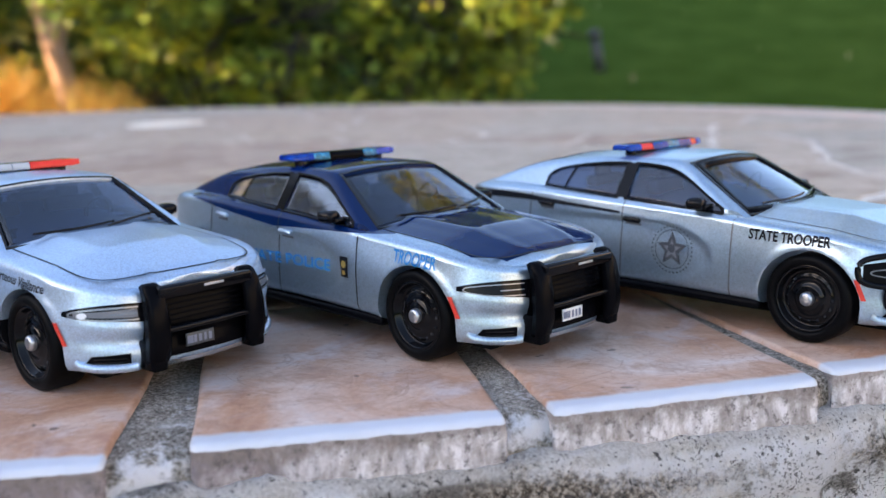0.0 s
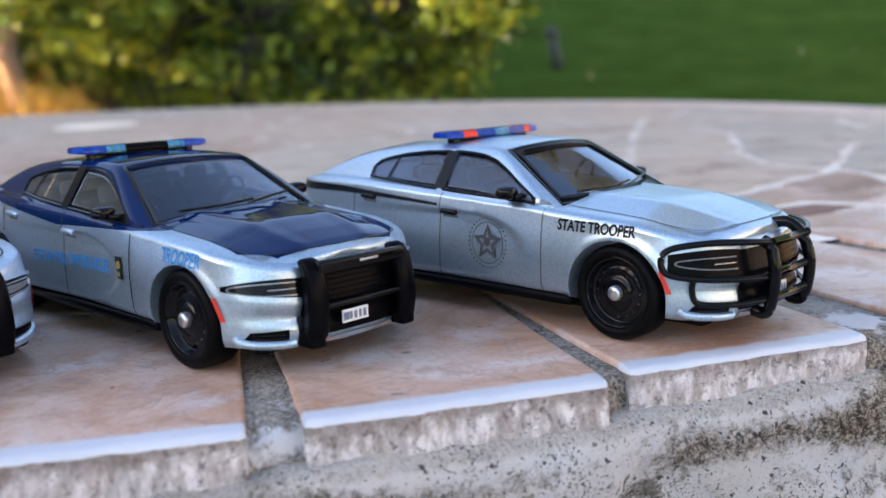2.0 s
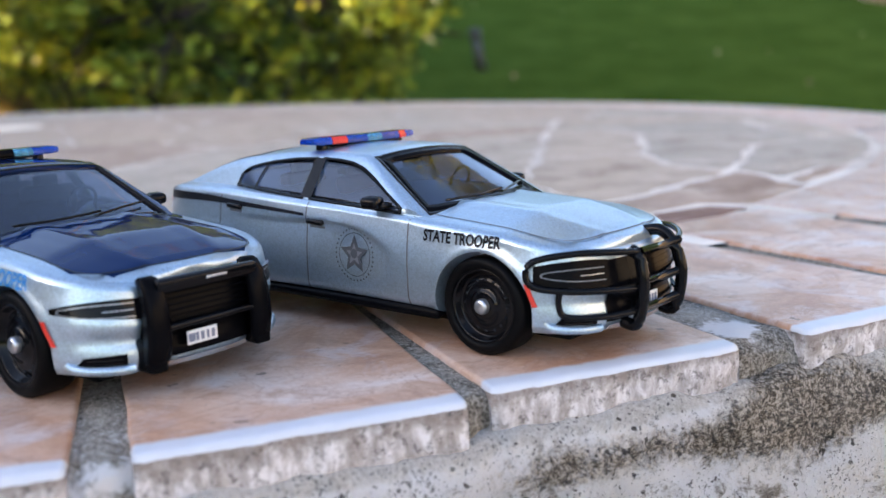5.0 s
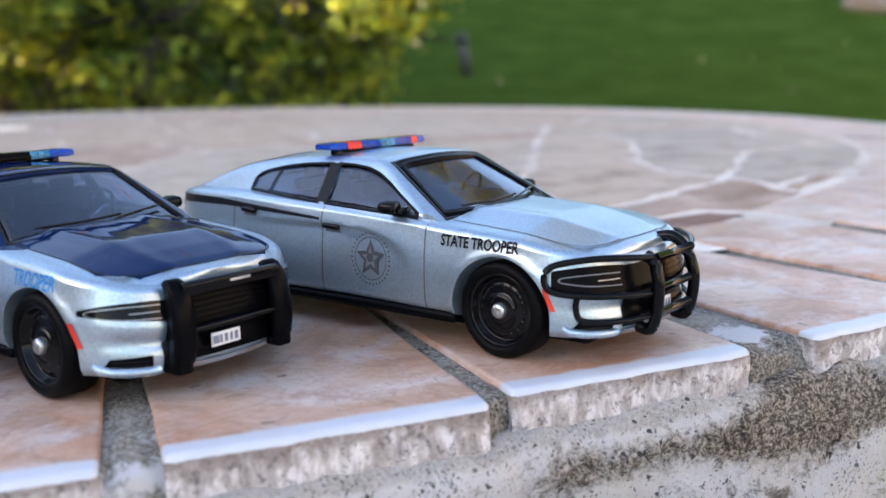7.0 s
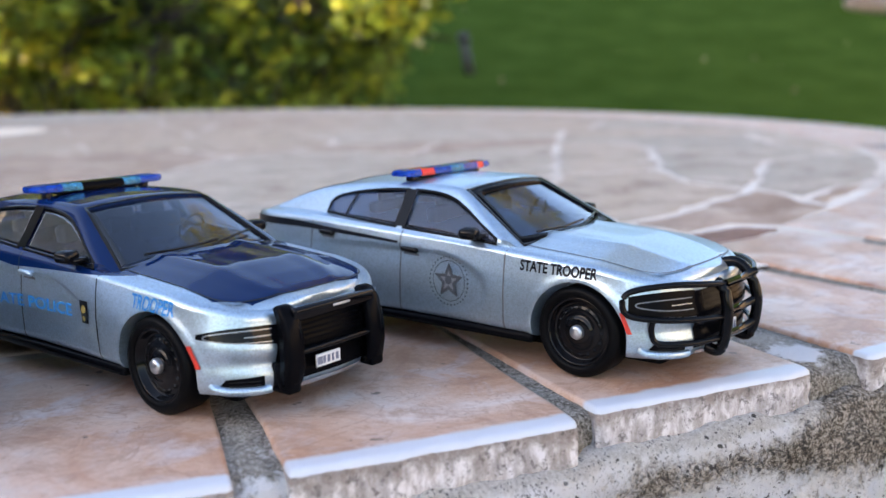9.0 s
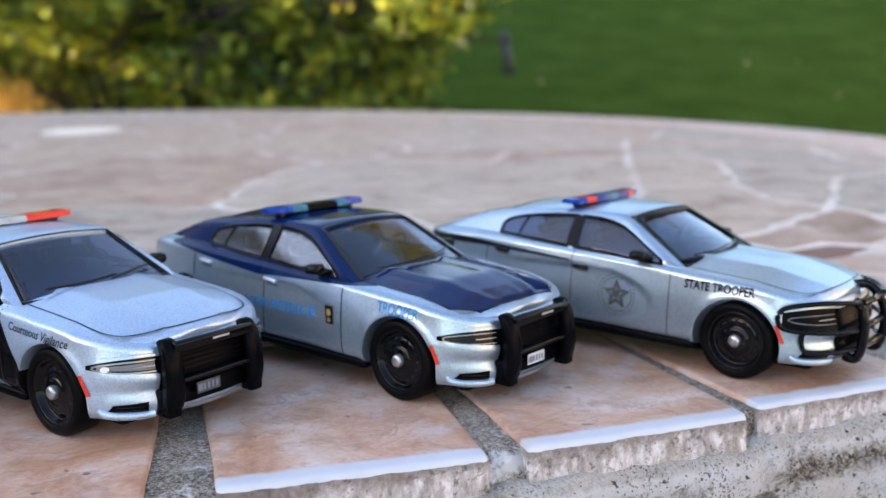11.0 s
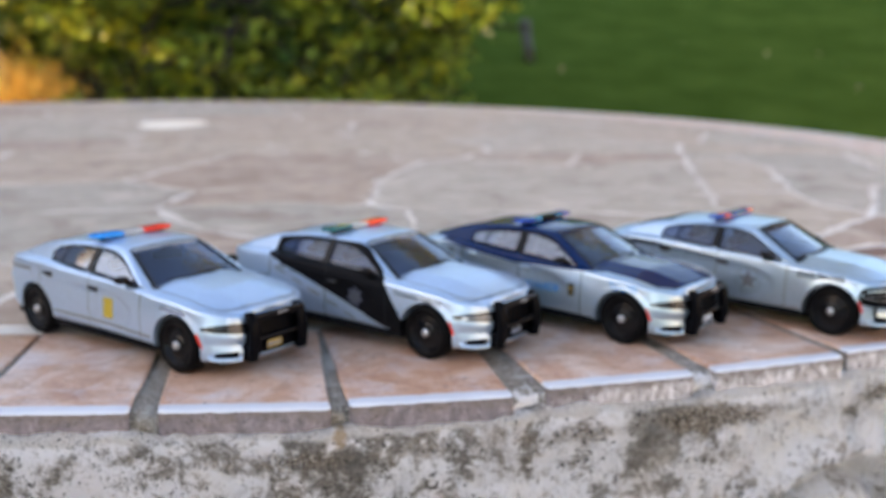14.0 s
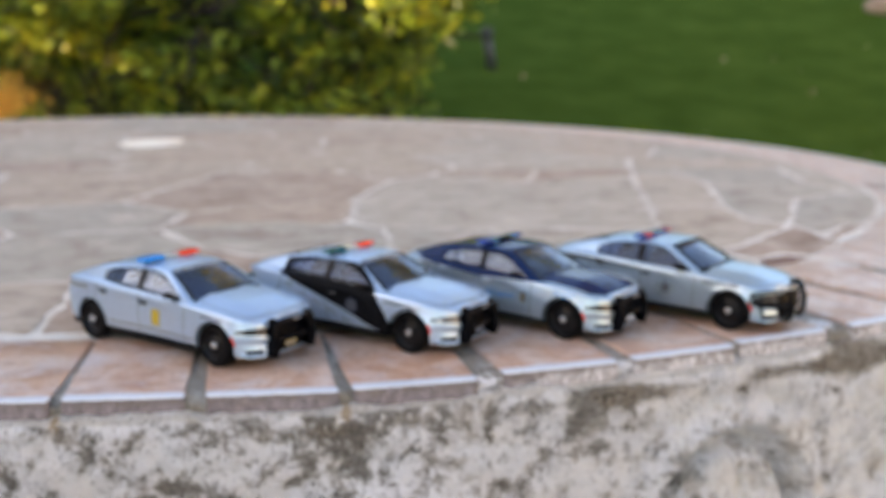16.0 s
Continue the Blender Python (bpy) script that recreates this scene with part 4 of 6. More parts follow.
def model_car(place, heading, paint, colours, label, dark_handles=True, bumper=push_bumper, black_lamps=True, plate=M_PALE, deep_lamps=False, panes=M_CLEAR, gap=M_GREY, border=False):
    car = tagged(new("model_car"), label, "toy car", "row of model cars")
    shared("body", BODY_MESH, [paint, M_MATT], car)
    cabin = shared("cabin", CABIN_MESH, [paint, M_INTERIOR], car)
    # glass
    for s in (-1, 1):
        for pane in (FRONT_PANE, REAR_PANE):
            part("window_frame", pane_frame(pane, s), M_BLACK, cabin)
            part("side_window", pane_glass(pane, s), panes, cabin, "tinted side window")
        part("door_pillar", patch(flank_at, ((-2.82, 1.615), (-3.01, 1.625), (-3.00, 2.10), (-2.81, 2.10)), s, 0.010, (3, 6)), M_BLACK, cabin, "black door pillar")
        b = strip(flank_at, [(-4.02, 1.68), (-3.99, 1.84), (-3.92, 2.01)], 0.045, s, 0.0, 10)
        part("window_divider", b, M_BLACK, cabin)
    part("windscreen_frame", ring_patch(roof_at, grown(SCREEN_PANE, 0.032), SCREEN_PANE, 1, 0.008, bow=SCREEN_BOW), M_BLACK, cabin)
    part("windscreen", patch(roof_at, grown(SCREEN_PANE, 0.012), 1, -0.02, (18, 10), SCREEN_BOW, 0.02), M_GLASS, cabin, "tinted windscreen")
    if border:
        part("windscreen_border", ring_patch(roof_at, SCREEN_PANE, ((-1.05, -1.07), (-1.08, 0.93), (-1.87, 0.68), (-1.87, -0.79)), 1, 0.006, bow=SCREEN_BOW), M_MATT, cabin, "black border of the windscreen")
    part("rear_window_frame", ring_patch(roof_at, grown(REAR_SCREEN, 0.04), REAR_SCREEN, 1, 0.008, bow=REAR_BOW), M_BLACK, cabin)
    part("rear_window", patch(roof_at, grown(REAR_SCREEN, 0.012), 1, -0.03, (14, 8), REAR_BOW, 0.02), M_GLASS, cabin)
    # inside
    b = bmesh.new()
    box(b, (3.9, 2.3, 0.05), pose(-3.0, 0, 1.50), 0.02)
    box(b, (0.55, 2.1, 0.10), pose(-1.45, 0, 1.55, 0, 6, 0), 0.04)
    part("dashboard", b, M_INTERIOR, cabin)
    for u in (-2.65, -3.75):
        for s in (-1, 1):
            b = bmesh.new()
            box(b, (0.22, 0.72, 0.36), pose(u, s * 0.55, 1.68, 0, -12, 0), 0.06)
            box(b, (0.13, 0.32, 0.17), pose(u - 0.06, s * 0.55, 1.92, 0, -12, 0), 0.04)
            part("seat", b, M_INTERIOR, cabin)
    b = bmesh.new()
    tube(b, [(-1.85 + 0.06 * math.sin(a), 0.55 + 0.19 * math.cos(a), 1.70 + 0.18 * math.sin(a)) for a in (2 * math.pi * k / 20 for k in range(21))], 0.022, 6)
    part("steering_wheel", b, M_INTERIOR, cabin)
    # wipers
    for pts in (((-0.97, -0.82), (-0.87, -0.30), (-0.91, 0.22)), ((-0.83, 0.10), (-0.97, 0.55), (-1.13, 0.95))):
        b = bmesh.new()
        tube(b, curve_through([roof_at(u, v, 1, 0.035) for u, v in pts], 12), 0.016, 6)
        part("wiper", b, M_BLACK, cabin)
    # bonnet and panel gaps
    for s in (-1, 1):
        part("bonnet_gap", strip(bonnet_at, [(-0.96, s * 1.12), (-0.3, s * 1.12), (0.35, s * 1.12), (0.70, s * 1.07), (0.90, s * 0.90), (0.99, s * 0.5), (1.01, 0.0)], 0.020, 1, 0.004, 40), gap, car)
        for pts in (((-1.04, 1.50), (-1.05, 1.0), (-1.08, 0.46)), ((-2.80, 1.58), (-2.83, 1.1), (-2.86, 0.47)), ((-4.50, 1.60), (-4.53, 1.38), (-4.54, 1.20))):
            part("door_gap", strip(on_side, pts, 0.022, s, 0.004, 20), gap, car)
        for u, z in ((-2.64, 1.335), (-4.18, 1.46)):
            b = bmesh.new()
            p = on_side(u, z, s, 0.03)
            box(b, (0.30, 0.07, 0.075), pose(p.x, p.y, p.z, 0, 2.5, 0), 0.03)
            part("door_handle", b, M_BLACK if dark_handles else paint, car)
            part("handle_cup", patch(on_side, ((u - 0.13, z - 0.075), (u + 0.13, z - 0.085), (u + 0.13, z + 0.02), (u - 0.13, z + 0.03)), s, 0.004), M_GREY, car)
        # mirrors
        b = bmesh.new()
        box(b, (0.25, 0.23, 0.150), pose(-1.58, s * 1.455, 1.645, 0, 0, s * -14), 0.06, 3)
        box(b, (0.14, 0.24, 0.06), pose(-1.50, s * 1.33, 1.60), 0.02)
        part("door_mirror", b, M_BLACK, car, "black door mirror")
        # lamps at the nose
        lamp = part("headlamp", patch(on_corner, [(s * q, z) for q, z in ((Q_OUT, 0.87 if deep_lamps else 0.955), (Q_IN, 0.79 if deep_lamps else 0.845), (Q_IN, 1.09 if deep_lamps else 1.05), (Q_OUT, 1.07 if deep_lamps else 1.005))], s, 0.012, (30, 6), arch=0.035), M_MATT if deep_lamps else M_BLACK, car, "slim dark headlamp" if black_lamps else "slim clear headlamp")
        if not deep_lamps:
            part("lamp_brow", strip(on_corner, [(s * (Q_OUT * (1 - f) + Q_IN * f), z) for f, z in ((-0.03, 1.025), (0.3, 1.075), (0.7, 1.085), (1.05, 1.075))], 0.035, s, 0.030, 40), paint, car)
        loop = [(0.93, 1.018), (0.5, 1.025), (0.17, 1.005), (0.10, 0.975), (0.17, 0.945), (0.5, 0.905), (0.93, 0.885)]
        part("lamp_line", strip(on_corner, [(s * (Q_OUT * (1 - f) + Q_IN * f), z) for f, z in loop], 0.013 if black_lamps else 0.020, s, 0.022, 60), M_GREY if deep_lamps else M_LENS, lamp)
        part("lamp_line", strip(on_corner, [(s * (Q_OUT * (1 - f) + Q_IN * f), z) for f, z in ((0.60, 0.957), (0.75, 0.955), (0.92, 0.952))], 0.012, s, 0.022, 20), M_LENS, lamp)
        if not black_lamps:
            part("lamp_glass", patch(on_corner, [(s * (Q_OUT * (1 - f) + Q_IN * f), z) for f, z in ((0.16, 0.955), (0.92, 0.905), (0.92, 1.0), (0.16, 0.995))], s, 0.018, (20, 4)), M_GREY, lamp)
            b = bmesh.new()
            blob(b, on_corner, (s * (Q_OUT * 0.72 + Q_IN * 0.28), 0.965), 0.034, 16, s, 0.03)
            part("bulb", b, M_PALE, lamp)
        part("side_marker", patch(on_side, ((0.565, 0.885), (0.615, 0.885), (0.705, 0.63), (0.65, 0.63)), s, 0.012), M_MARKER, car, "red side marker")
        fog = part("fog_vent", patch(on_corner, [(s * q, z) for q, z in ((q_at_v(1.25), 0.43), (q_at_v(0.86), 0.40), (q_at_v(0.86), 0.515), (q_at_v(1.20), 0.51))], s, 0.010, (16, 4)), M_MATT, car)
        b = bmesh.new()
        tube(b, [on_corner(s * q_at_v(v), z, s, o) for v, z, o in ((1.31, 0.43, -0.02), (1.27, 0.395, 0.012), (1.18, 0.372, 0.022), (1.05, 0.360, 0.024), (0.92, 0.353, 0.022), (0.80, 0.350, 0.0))], 0.052, 12)
        part("vent_lip", b, paint, fog)
        for z in (0.435, 0.475):
            part("vent_slat", strip(on_corner, [(s * q_at_v(1.18), z + 0.005), (s * q_at_v(0.90), z - 0.01)], 0.010, s, 0.02, 12), M_HOLE, fog)
        part("tail_lamp", patch(on_side, ((-5.95, 1.40), (-6.33, 1.38), (-6.33, 1.55), (-5.95, 1.54)), s, 0.01), M_MARKER, car)
    part("grille", patch(on_nose, ((-0.74, 0.40), (0.74, 0.40), (0.70, 1.08), (-0.70, 1.08)), 1, 0.012, (24, 12)), M_MATT, car, "black honeycomb grille")
    for z in (0.72, 0.78, 0.84, 0.90, 0.96, 1.02):
        part("grille_slat", strip(on_nose, [(-0.68, z), (-0.3, z), (0.3, z), (0.68, z)], 0.012, 1, 0.022, 24), M_MATT, car)
    part("chin", strip(on_nose, [(-0.72, 0.34), (-0.3, 0.33), (0.3, 0.33), (0.72, 0.34)], 0.06, 1, 0.03, 24), M_CHROME, car)
    b = bmesh.new()
    box(b, (0.02, 0.37, 0.145), pose(1.37, -0.12, 0.575), 0.006)
    num = part("number_plate", b, plate, car, "small printed number plate")
    b = bmesh.new()
    for k, w in enumerate((0.085, 0.04, 0.045, 0.035, 0.045)):
        box(b, (0.006, w * 0.9, 0.085), pose(1.382, -0.255 + 0.066 * k, 0.575), 0.0)
    part("plate_bars", b, M_BLUEGREY, num, smooth=False)
    # underside
    b = bmesh.new()
    box(b, (7.0, 2.3, 0.24), pose(-2.5, 0, 0.36), 0.08)
    for s in (-1, 1):
        box(b, (3.5, 0.26, 0.13), pose(-2.4, s * 1.28, 0.38), 0.05)
    part("chassis", b, M_MATT, car, "black plastic chassis")
    for u in AXLES:
        for s in (-1, 1):
            wheel(car, u, s)
    bumper(car)
    light_bar(car, colours)
    a = radians(heading)
    left = Vector((-math.sin(a), math.cos(a), 0))
    car.matrix_world = pose(*(Vector((place[0], place[1], 0)) * CM + left * 1.43 * CM), 0, 0, heading)
    return car


# ---- the stone table: an oval top with a rim of tiles, flagstones inside ----
CX, CY, AX, AY, TURN = -23.1, 74.4, 52.9, 69.2, radians(23.4)
AIM = Vector((-21.0, 92.0))       # where the tile joints point


def rim(a):
    """The oval's edge; a in degrees along it, growing to the right on the side that faces the camera."""
    x, y = AX * math.sin(radians(a)), -AY * math.cos(radians(a))
    return Vector((CX + x * math.cos(TURN) - y * math.sin(TURN), CY + x * math.sin(TURN) + y * math.cos(TURN)))


# tiles by the ends of their outer edge, x and y, their depth, and how far the right side leans
TILE_ENDS = [(-16.2, 7.44, -13.06, 7.45, 5.05, 0.0), (-12.79, 7.50, -10.06, 7.55, 5.1, 0.0), (-9.56, 7.58, -6.54, 7.72, 5.1, 0.0), (-6.22, 7.86, -3.22, 8.36, 5.2, 0.0), (-2.56, 8.80, 0.47, 9.54, 5.3, 0.0), (0.96, 9.76, 3.94, 10.72, 5.4, 0.0), (4.20, 11.06, 7.17, 12.13, 5.5, 0.0), (8.11, 12.56, 11.15, 13.95, 6.3, -0.9), (11.35, 14.05, 14.3, 15.7, 7.2, 0.0)]
EDGE = [(t[0], t[1]) for t in TILE_ENDS] + [(t[2], t[3]) for t in TILE_ENDS]
EDGE.sort()


def rim_in(a, d):
    """A point d centimetres inside the edge."""
    p = rim(a)
    if EDGE[0][0] < p.x < EDGE[-1][0] and p.y < 30:
        p.y = float(np.interp(p.x, [e[0] for e in EDGE], [e[1] for e in EDGE]))
    near = max(0.0, math.cos(radians(a + 15)))
    return p + (AIM.lerp(Vector((CX, CY)), 1 - near) - p).normalized() * d


def angle_at(x):
    lo, hi = -100.0, 58.0
    for _ in range(40):
        mid = (lo + hi) / 2
        lo, hi = (mid, hi) if rim(mid).x < x else (lo, mid)
    return lo


table = tagged(new("stone_table"), "oval outdoor table of rendered masonry topped with tiles and flagstones", "table", kind="structure")



def tile_mesh(p0, p1, depth, lean, seed):
    """One rim tile with a rounded, glazed lip along its outer edge."""
    p0, p1 = Vector(p0), Vector(p1)
    q0, q1 = p0 + (AIM - p0).normalized() * depth, p1 + (AIM - p1).normalized() * depth
    if p0.y > 40 or p0.x < -40:
        q0, q1 = (p + (Vector((CX, CY)) - p).normalized() * depth for p in (p0, p1))
    q0 -= (p1 - p0) * 0.035
    q1 += (p1 - p0) * 0.035
    q1.x += lean
    wide = (p1 - p0).length
    lip = [(0.0, -0.66), (0.0, -0.60), (0.0, -0.52), (0.0, -0.44), (0.0, -0.36), (0.0, -0.28), (0.0, -0.20), (0.0, -0.14), (0.0, -0.09), (0.008, -0.055), (0.025, -0.028), (0.05, -0.010), (0.085, -0.002), (0.14, 0.0), (0.22, 0.0), (0.30, 0.0), (0.4, 0.0), (0.8, 0.0), (1.5, 0.0), (2.5, 0.0), (3.5, 0.0), (4.4, 0.0), (depth - 0.05, 0.0), (depth - 0.015, -0.01), (depth, -0.04), (depth, -0.66)]
    n = 48
    cols = [(0.0, -0.66), (0.0, -0.045), (0.012, -0.012), (0.04, 0.0)] + [(wide * k / n, 0.0) for k in range(1, n)] + [(wide - 0.04, 0.0), (wide - 0.012, -0.012), (wide, -0.045), (wide, -0.66)]
    bm = bmesh.new()
    glaze = bm.verts.layers.float.new("glaze")
    rows = []
    for d, z in lip:
        row = []
        f = d / depth
        a, b = p0.lerp(q0, f), p1.lerp(q1, f)
        across = (b - a).normalized()
        inward = Vector((-across.y, across.x))
        for k, (w, drop) in enumerate(cols):
            s = w / wide
            p = a.lerp(b, s)
            wob = noise.noise(Vector((p.x * 1.3, p.y * 1.3, seed * 3.1))) * 0.035
            edge = max(0.0, 1 - min(s, 1 - s) * wide / 0.12)
            p = p + across * wob * (1 if min(s, 1 - s) < 0.02 else 0.3)
            if d < 0.3:
                chip = noise.noise(Vector((p.x * 2.3, seed, 0))) * 0.03 + noise.noise(Vector((p.x * 9, seed, z * 6))) * (0.030 if z < -0.12 else 0.008)
                if z < -0.12:
                    chip += noise.noise(Vector((p.x * 4, z * 7, seed))) * 0.035 + noise.noise(Vector((p.x * 14, z * 9, seed))) * 0.022
                p = p + inward * (chip + 0.05 * edge * edge)
            v = bm.verts.new(Vector((p.x, p.y, max(-0.66, z + drop if drop > -0.5 else -0.66))) * CM)
            v[glaze] = 1.0 if d < 0.12 else max(0.0, 1 - (d - 0.12) / 0.30)
            row.append(v)
        rows.append(row)
    grid_faces(bm, rows)
    bmesh.ops.recalc_face_normals(bm, faces=bm.faces)
    return bm


def lay_tiles():
    for k, (x0, y0, x1, y1, depth, lean) in enumerate(TILE_ENDS):
        part("rim_tile", tile_mesh((x0, y0), (x1, y1), depth, lean, k + 1), M_TILE, table, "pink and tan stone-look tile with a white lip" if k == 5 else "")
    # the rest of the rim
    a, k = angle_at(14.6), 40
    end = 360 + angle_at(-16.4)
    while a < end - 3:
        step = 2.75 + 0.5 * ((k * 7) % 5) / 5
        part("rim_tile", tile_mesh(rim(a), rim(a + step), 6.8, 0.0, k), M_TILE, table)
        a += step + 0.35
        k += 1


def relief(x, z):
    """The cast relief of the masonry under the tiles: two blind arches, and rough patches."""
    d = 0.0
    for cx, cz, r, h in ((4.05, -5.05, 2.15, 0.8), (-5.6, -5.9, 2.4, 0.35)):
        q = math.hypot(x - cx, (z - cz) * 0.95)
        d -= h * math.exp(-((q - r) / 0.27) ** 2)
        d += 0.26 * math.exp(-((q - r * 1.28) / 0.28) ** 2) - 0.12 * math.exp(-((q - r * 1.62) / 0.25) ** 2)
        d += 0.15 * math.exp(-(q / 1.6) ** 2)
    return d


def masonry():
    """The mortar bed between the tiles and the rendered wall under them, in one sweep round the oval."""
    bed_prof = [(7.6, -0.09), (4.5, -0.075), (3.6, -0.07), (2.8, -0.07), (2.1, -0.07), (1.5, -0.07), (1.1, -0.07), (0.8, -0.07), (0.55, -0.075), (0.38, -0.08), (0.27, -0.11), (0.19, -0.15), (0.14, -0.20), (0.12, -0.27), (0.11, -0.36), (0.11, -0.46), (0.10, -0.57), (0.10, -0.66), (0.3, -0.72), (1.0, -0.74)]
    wall_prof = [(1.5, -0.42), (0.6, -0.43), (0.3, -0.44), (0.12, -0.455), (0.05, -0.465), (0.0, -0.475), (-0.05, -0.49), (-0.09, -0.51), (-0.13, -0.55), (-0.15, -0.61), (-0.16, -0.69), (-0.165, -0.78), (-0.17, -0.87), (-0.17, -0.97)]
    z = -1.08
    while z > -9:
        wall_prof.append((-0.17 - 0.1 * math.sin((z + 1) * 0.5) - 0.02 * (z + 1), z))
        z -= 0.085 if z > -4 else 0.16
    wall_prof += [(0.2, -9.5), (0.2, -14), (0.2, -30), (0.2, -60), (0.2, -80)]
    fine = [angle_at(-26) + (angle_at(22) - angle_at(-26)) * k / 620 for k in range(621)]
    rest = [angle_at(22) + (360 - angle_at(22) + angle_at(-26)) * k / 100 for k in range(1, 100)]
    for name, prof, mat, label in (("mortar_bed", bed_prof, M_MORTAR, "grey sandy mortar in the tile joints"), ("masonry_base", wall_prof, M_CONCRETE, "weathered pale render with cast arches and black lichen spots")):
        bm = bmesh.new()
        rows = []
        for a in fine + rest:
            near = a < angle_at(22) + 0.01
            row = []
            for d, z in prof:
                p = rim_in(a, d)
                out = (p - Vector((CX, CY))).normalized()
                if near:
                    g = Vector((p.x, p.y, z))
                    if name == "mortar_bed":
                        h = noise.noise(g * 2.2) * 0.05 + noise.noise(g * 7) * 0.035 + noise.noise(g * 19) * 0.02
                        h *= 0.6 if z > -0.09 else 1.6
                        row.append((p.x + out.x * h * (z < -0.09), p.y + out.y * h * (z < -0.09), z + (h if z > -0.3 else 0)))
                    else:
                        h = noise.noise(g * 0.5) * 0.16 + noise.noise(g * 1.5) * 0.10 + noise.noise(g * 4) * 0.07 + noise.noise(g * 10) * 0.055 + noise.noise(g * 24) * 0.04
                        h = (h + relief(p.x, z)) * min(1, max(0.15, (-z - 0.42) * 2.2))
                        climb = max(0.0, noise.noise(Vector((p.x * 0.55, 3.3, 0))) + 0.45 * noise.noise(Vector((p.x * 1.9, 7.1, 0)))) * 0.22 * max(0.0, 1 - (-z - 0.42) / 0.7) if z > -1.2 else 0
                        over = 0.035 * min(1.0, climb * 6) * (1 if d < 0.05 else 0)
                        row.append((p.x + out.x * (h + over), p.y + out.y * (h + over), z + climb + noise.noise(g * 3) * 0.03 + noise.noise(g * 9) * 0.02))
                else:
                    row.append((p.x, p.y, z))
            rows.append([bm.verts.new(Vector(v) * CM) for v in row])
        rows.append(rows[0])
        grid_faces(bm, rows)
        bmesh.ops.recalc_face_normals(bm, faces=bm.faces)
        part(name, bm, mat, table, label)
    # the bed under the flagstones
    bm = bmesh.new()
    ring = [bm.verts.new(Vector((*rim_in(k * 3.0, 5.0), -0.03)) * CM) for k in range(120)]
    rings = [ring]
    for f in (0.75, 0.5, 0.25):
        rings.append([bm.verts.new(Vector((CX + (v.co.x / CM - CX) * f, CY + (v.co.y / CM - CY) * f, -0.03)) * CM) for v in ring])
    grid_faces(bm, rings, True)
    bm.faces.new(rings[-1])
    bmesh.ops.recalc_face_normals(bm, faces=bm.faces)
    part("flagstone_bed", bm, M_PALE_MORTAR, table, "pale cement between the flagstones")


def pale_mortar():
    m, _, l, p = material("pale_mortar")
    b = noise_tex(m, 300.0, 4.0, 0.8)
    l.new(mix(m, 0.4, ramp(m, noise_tex(m, 17.0, 7.0, 0.7), [(0.38, (0.50, 0.43, 0.365)), (0.49, (0.62, 0.56, 0.49)), (0.60, (0.76, 0.71, 0.64))]), mix(m, b, (0.2, 0.2, 0.2), (0.8, 0.8, 0.8)), "SOFT_LIGHT"), p.inputs["Base Color"])
    p.inputs["Roughness"].default_value = 0.9
    l.new(bump(m, b, 0.5, 0.0006), p.inputs["Normal"])
    return m


M_PALE_MORTAR = pale_mortar()

# where the joints between the flagstones of the near half meet, and the stones by the letters of their corners
MEET = {"a": (12, 53), "b": (7.3, 30), "c": (-15.9, 31.5), "d": (-15.5, 36.6), "e": (-12, 39), "f": (-7, 41.7), "g": (-5, 50.5), "h": (-2, 54), "i": (4, 49.5), "j": (-0.6, 30.5), "k": (-5.4, 30.8), "l": (-7, 32.6), "m": (-11.5, 33.4), "n": (-5, 25), "o": (-8, 22.5), "p": (-12.9, 26.2), "q": (1, 25), "r": (-2, 21), "s": (8, 24.4), "t": (5, 22), "u": (15, 53.5), "v": (15.6, 48.6), "w": (13.7, 40), "x": (12.8, 37.5), "y": (8.7, 36.5), "z": (12.5, 33)}
MEET.update({"A": (13.8, 30.6), "B": (15.4, 34.2), "C": (18, 39.8), "D": (22.3, 42.3), "E": (22, 48), "F": (26, 38), "G": (22, 31), "H": (16.4, 30.3), "I": (14.2, 27.8), "J": (10, 26), "K": (14.2, 23.2), "L": (11.5, 22.9), "M": (10.4, 23.4), "N": (8.9, 22.4), "O": (8.5, 19.2), "P": (10.4, 19.4), "Q": (11.7, 21.1), "R": (6, 17), "S": (17, 20), "T": (12, 14), "U": (26, 24), "V": (6, 11), "W": (-2, 11), "X": (-8, 11), "Y": (-15, 10), "Z": (-16, 20)})
MEET.update({"1": (-24, 20), "2": (-22, 30), "3": (-26, 10), "4": (-20, 41), "5": (-28, 38), "6": (-9, 57), "7": (-17, 57), "8": (-32, 57), "9": (-36, 34), "0": (-34, 18), "+": (-46, 57), "-": (-46, 34), "*": (-1, 57), "/": (6, 57), "=": (13, 57), "<": (24, 57), ">": (36, 40), "!": (48, 57), "?": (46, 26), ".": (38, 10), ",": (-46, 10)})
STONES = "OPQLMN fghiaybjkl cdeflm cmlknop kjqrn jbstq auvwxy yxzAJsb wvEDCBAzx BCDFGHIA sJAIKLMN tsNOR LKSTPQ IHGUSK qtRVWr onrWX poXYZ Zpc21".split()
STONES += "YZ13 2cd45 defg674 4785 25901 958+- gh*6 hi/* ia=/ auvE<= EDF>!< FGU?> SU?.T VRPT ROP 310, 09-,".split()


def clip(poly, p, n):
    """The part of a polygon on the far side of the line through p with normal n."""
    out = []
    for a, b in zip(poly, poly[1:] + poly[:1]):
        da, db = (a - p).dot(n), (b - p).dot(n)
        if da >= 0:
            out.append(a)
        if da * db < 0:
            out.append(a.lerp(b, da / (da - db)))
    return out


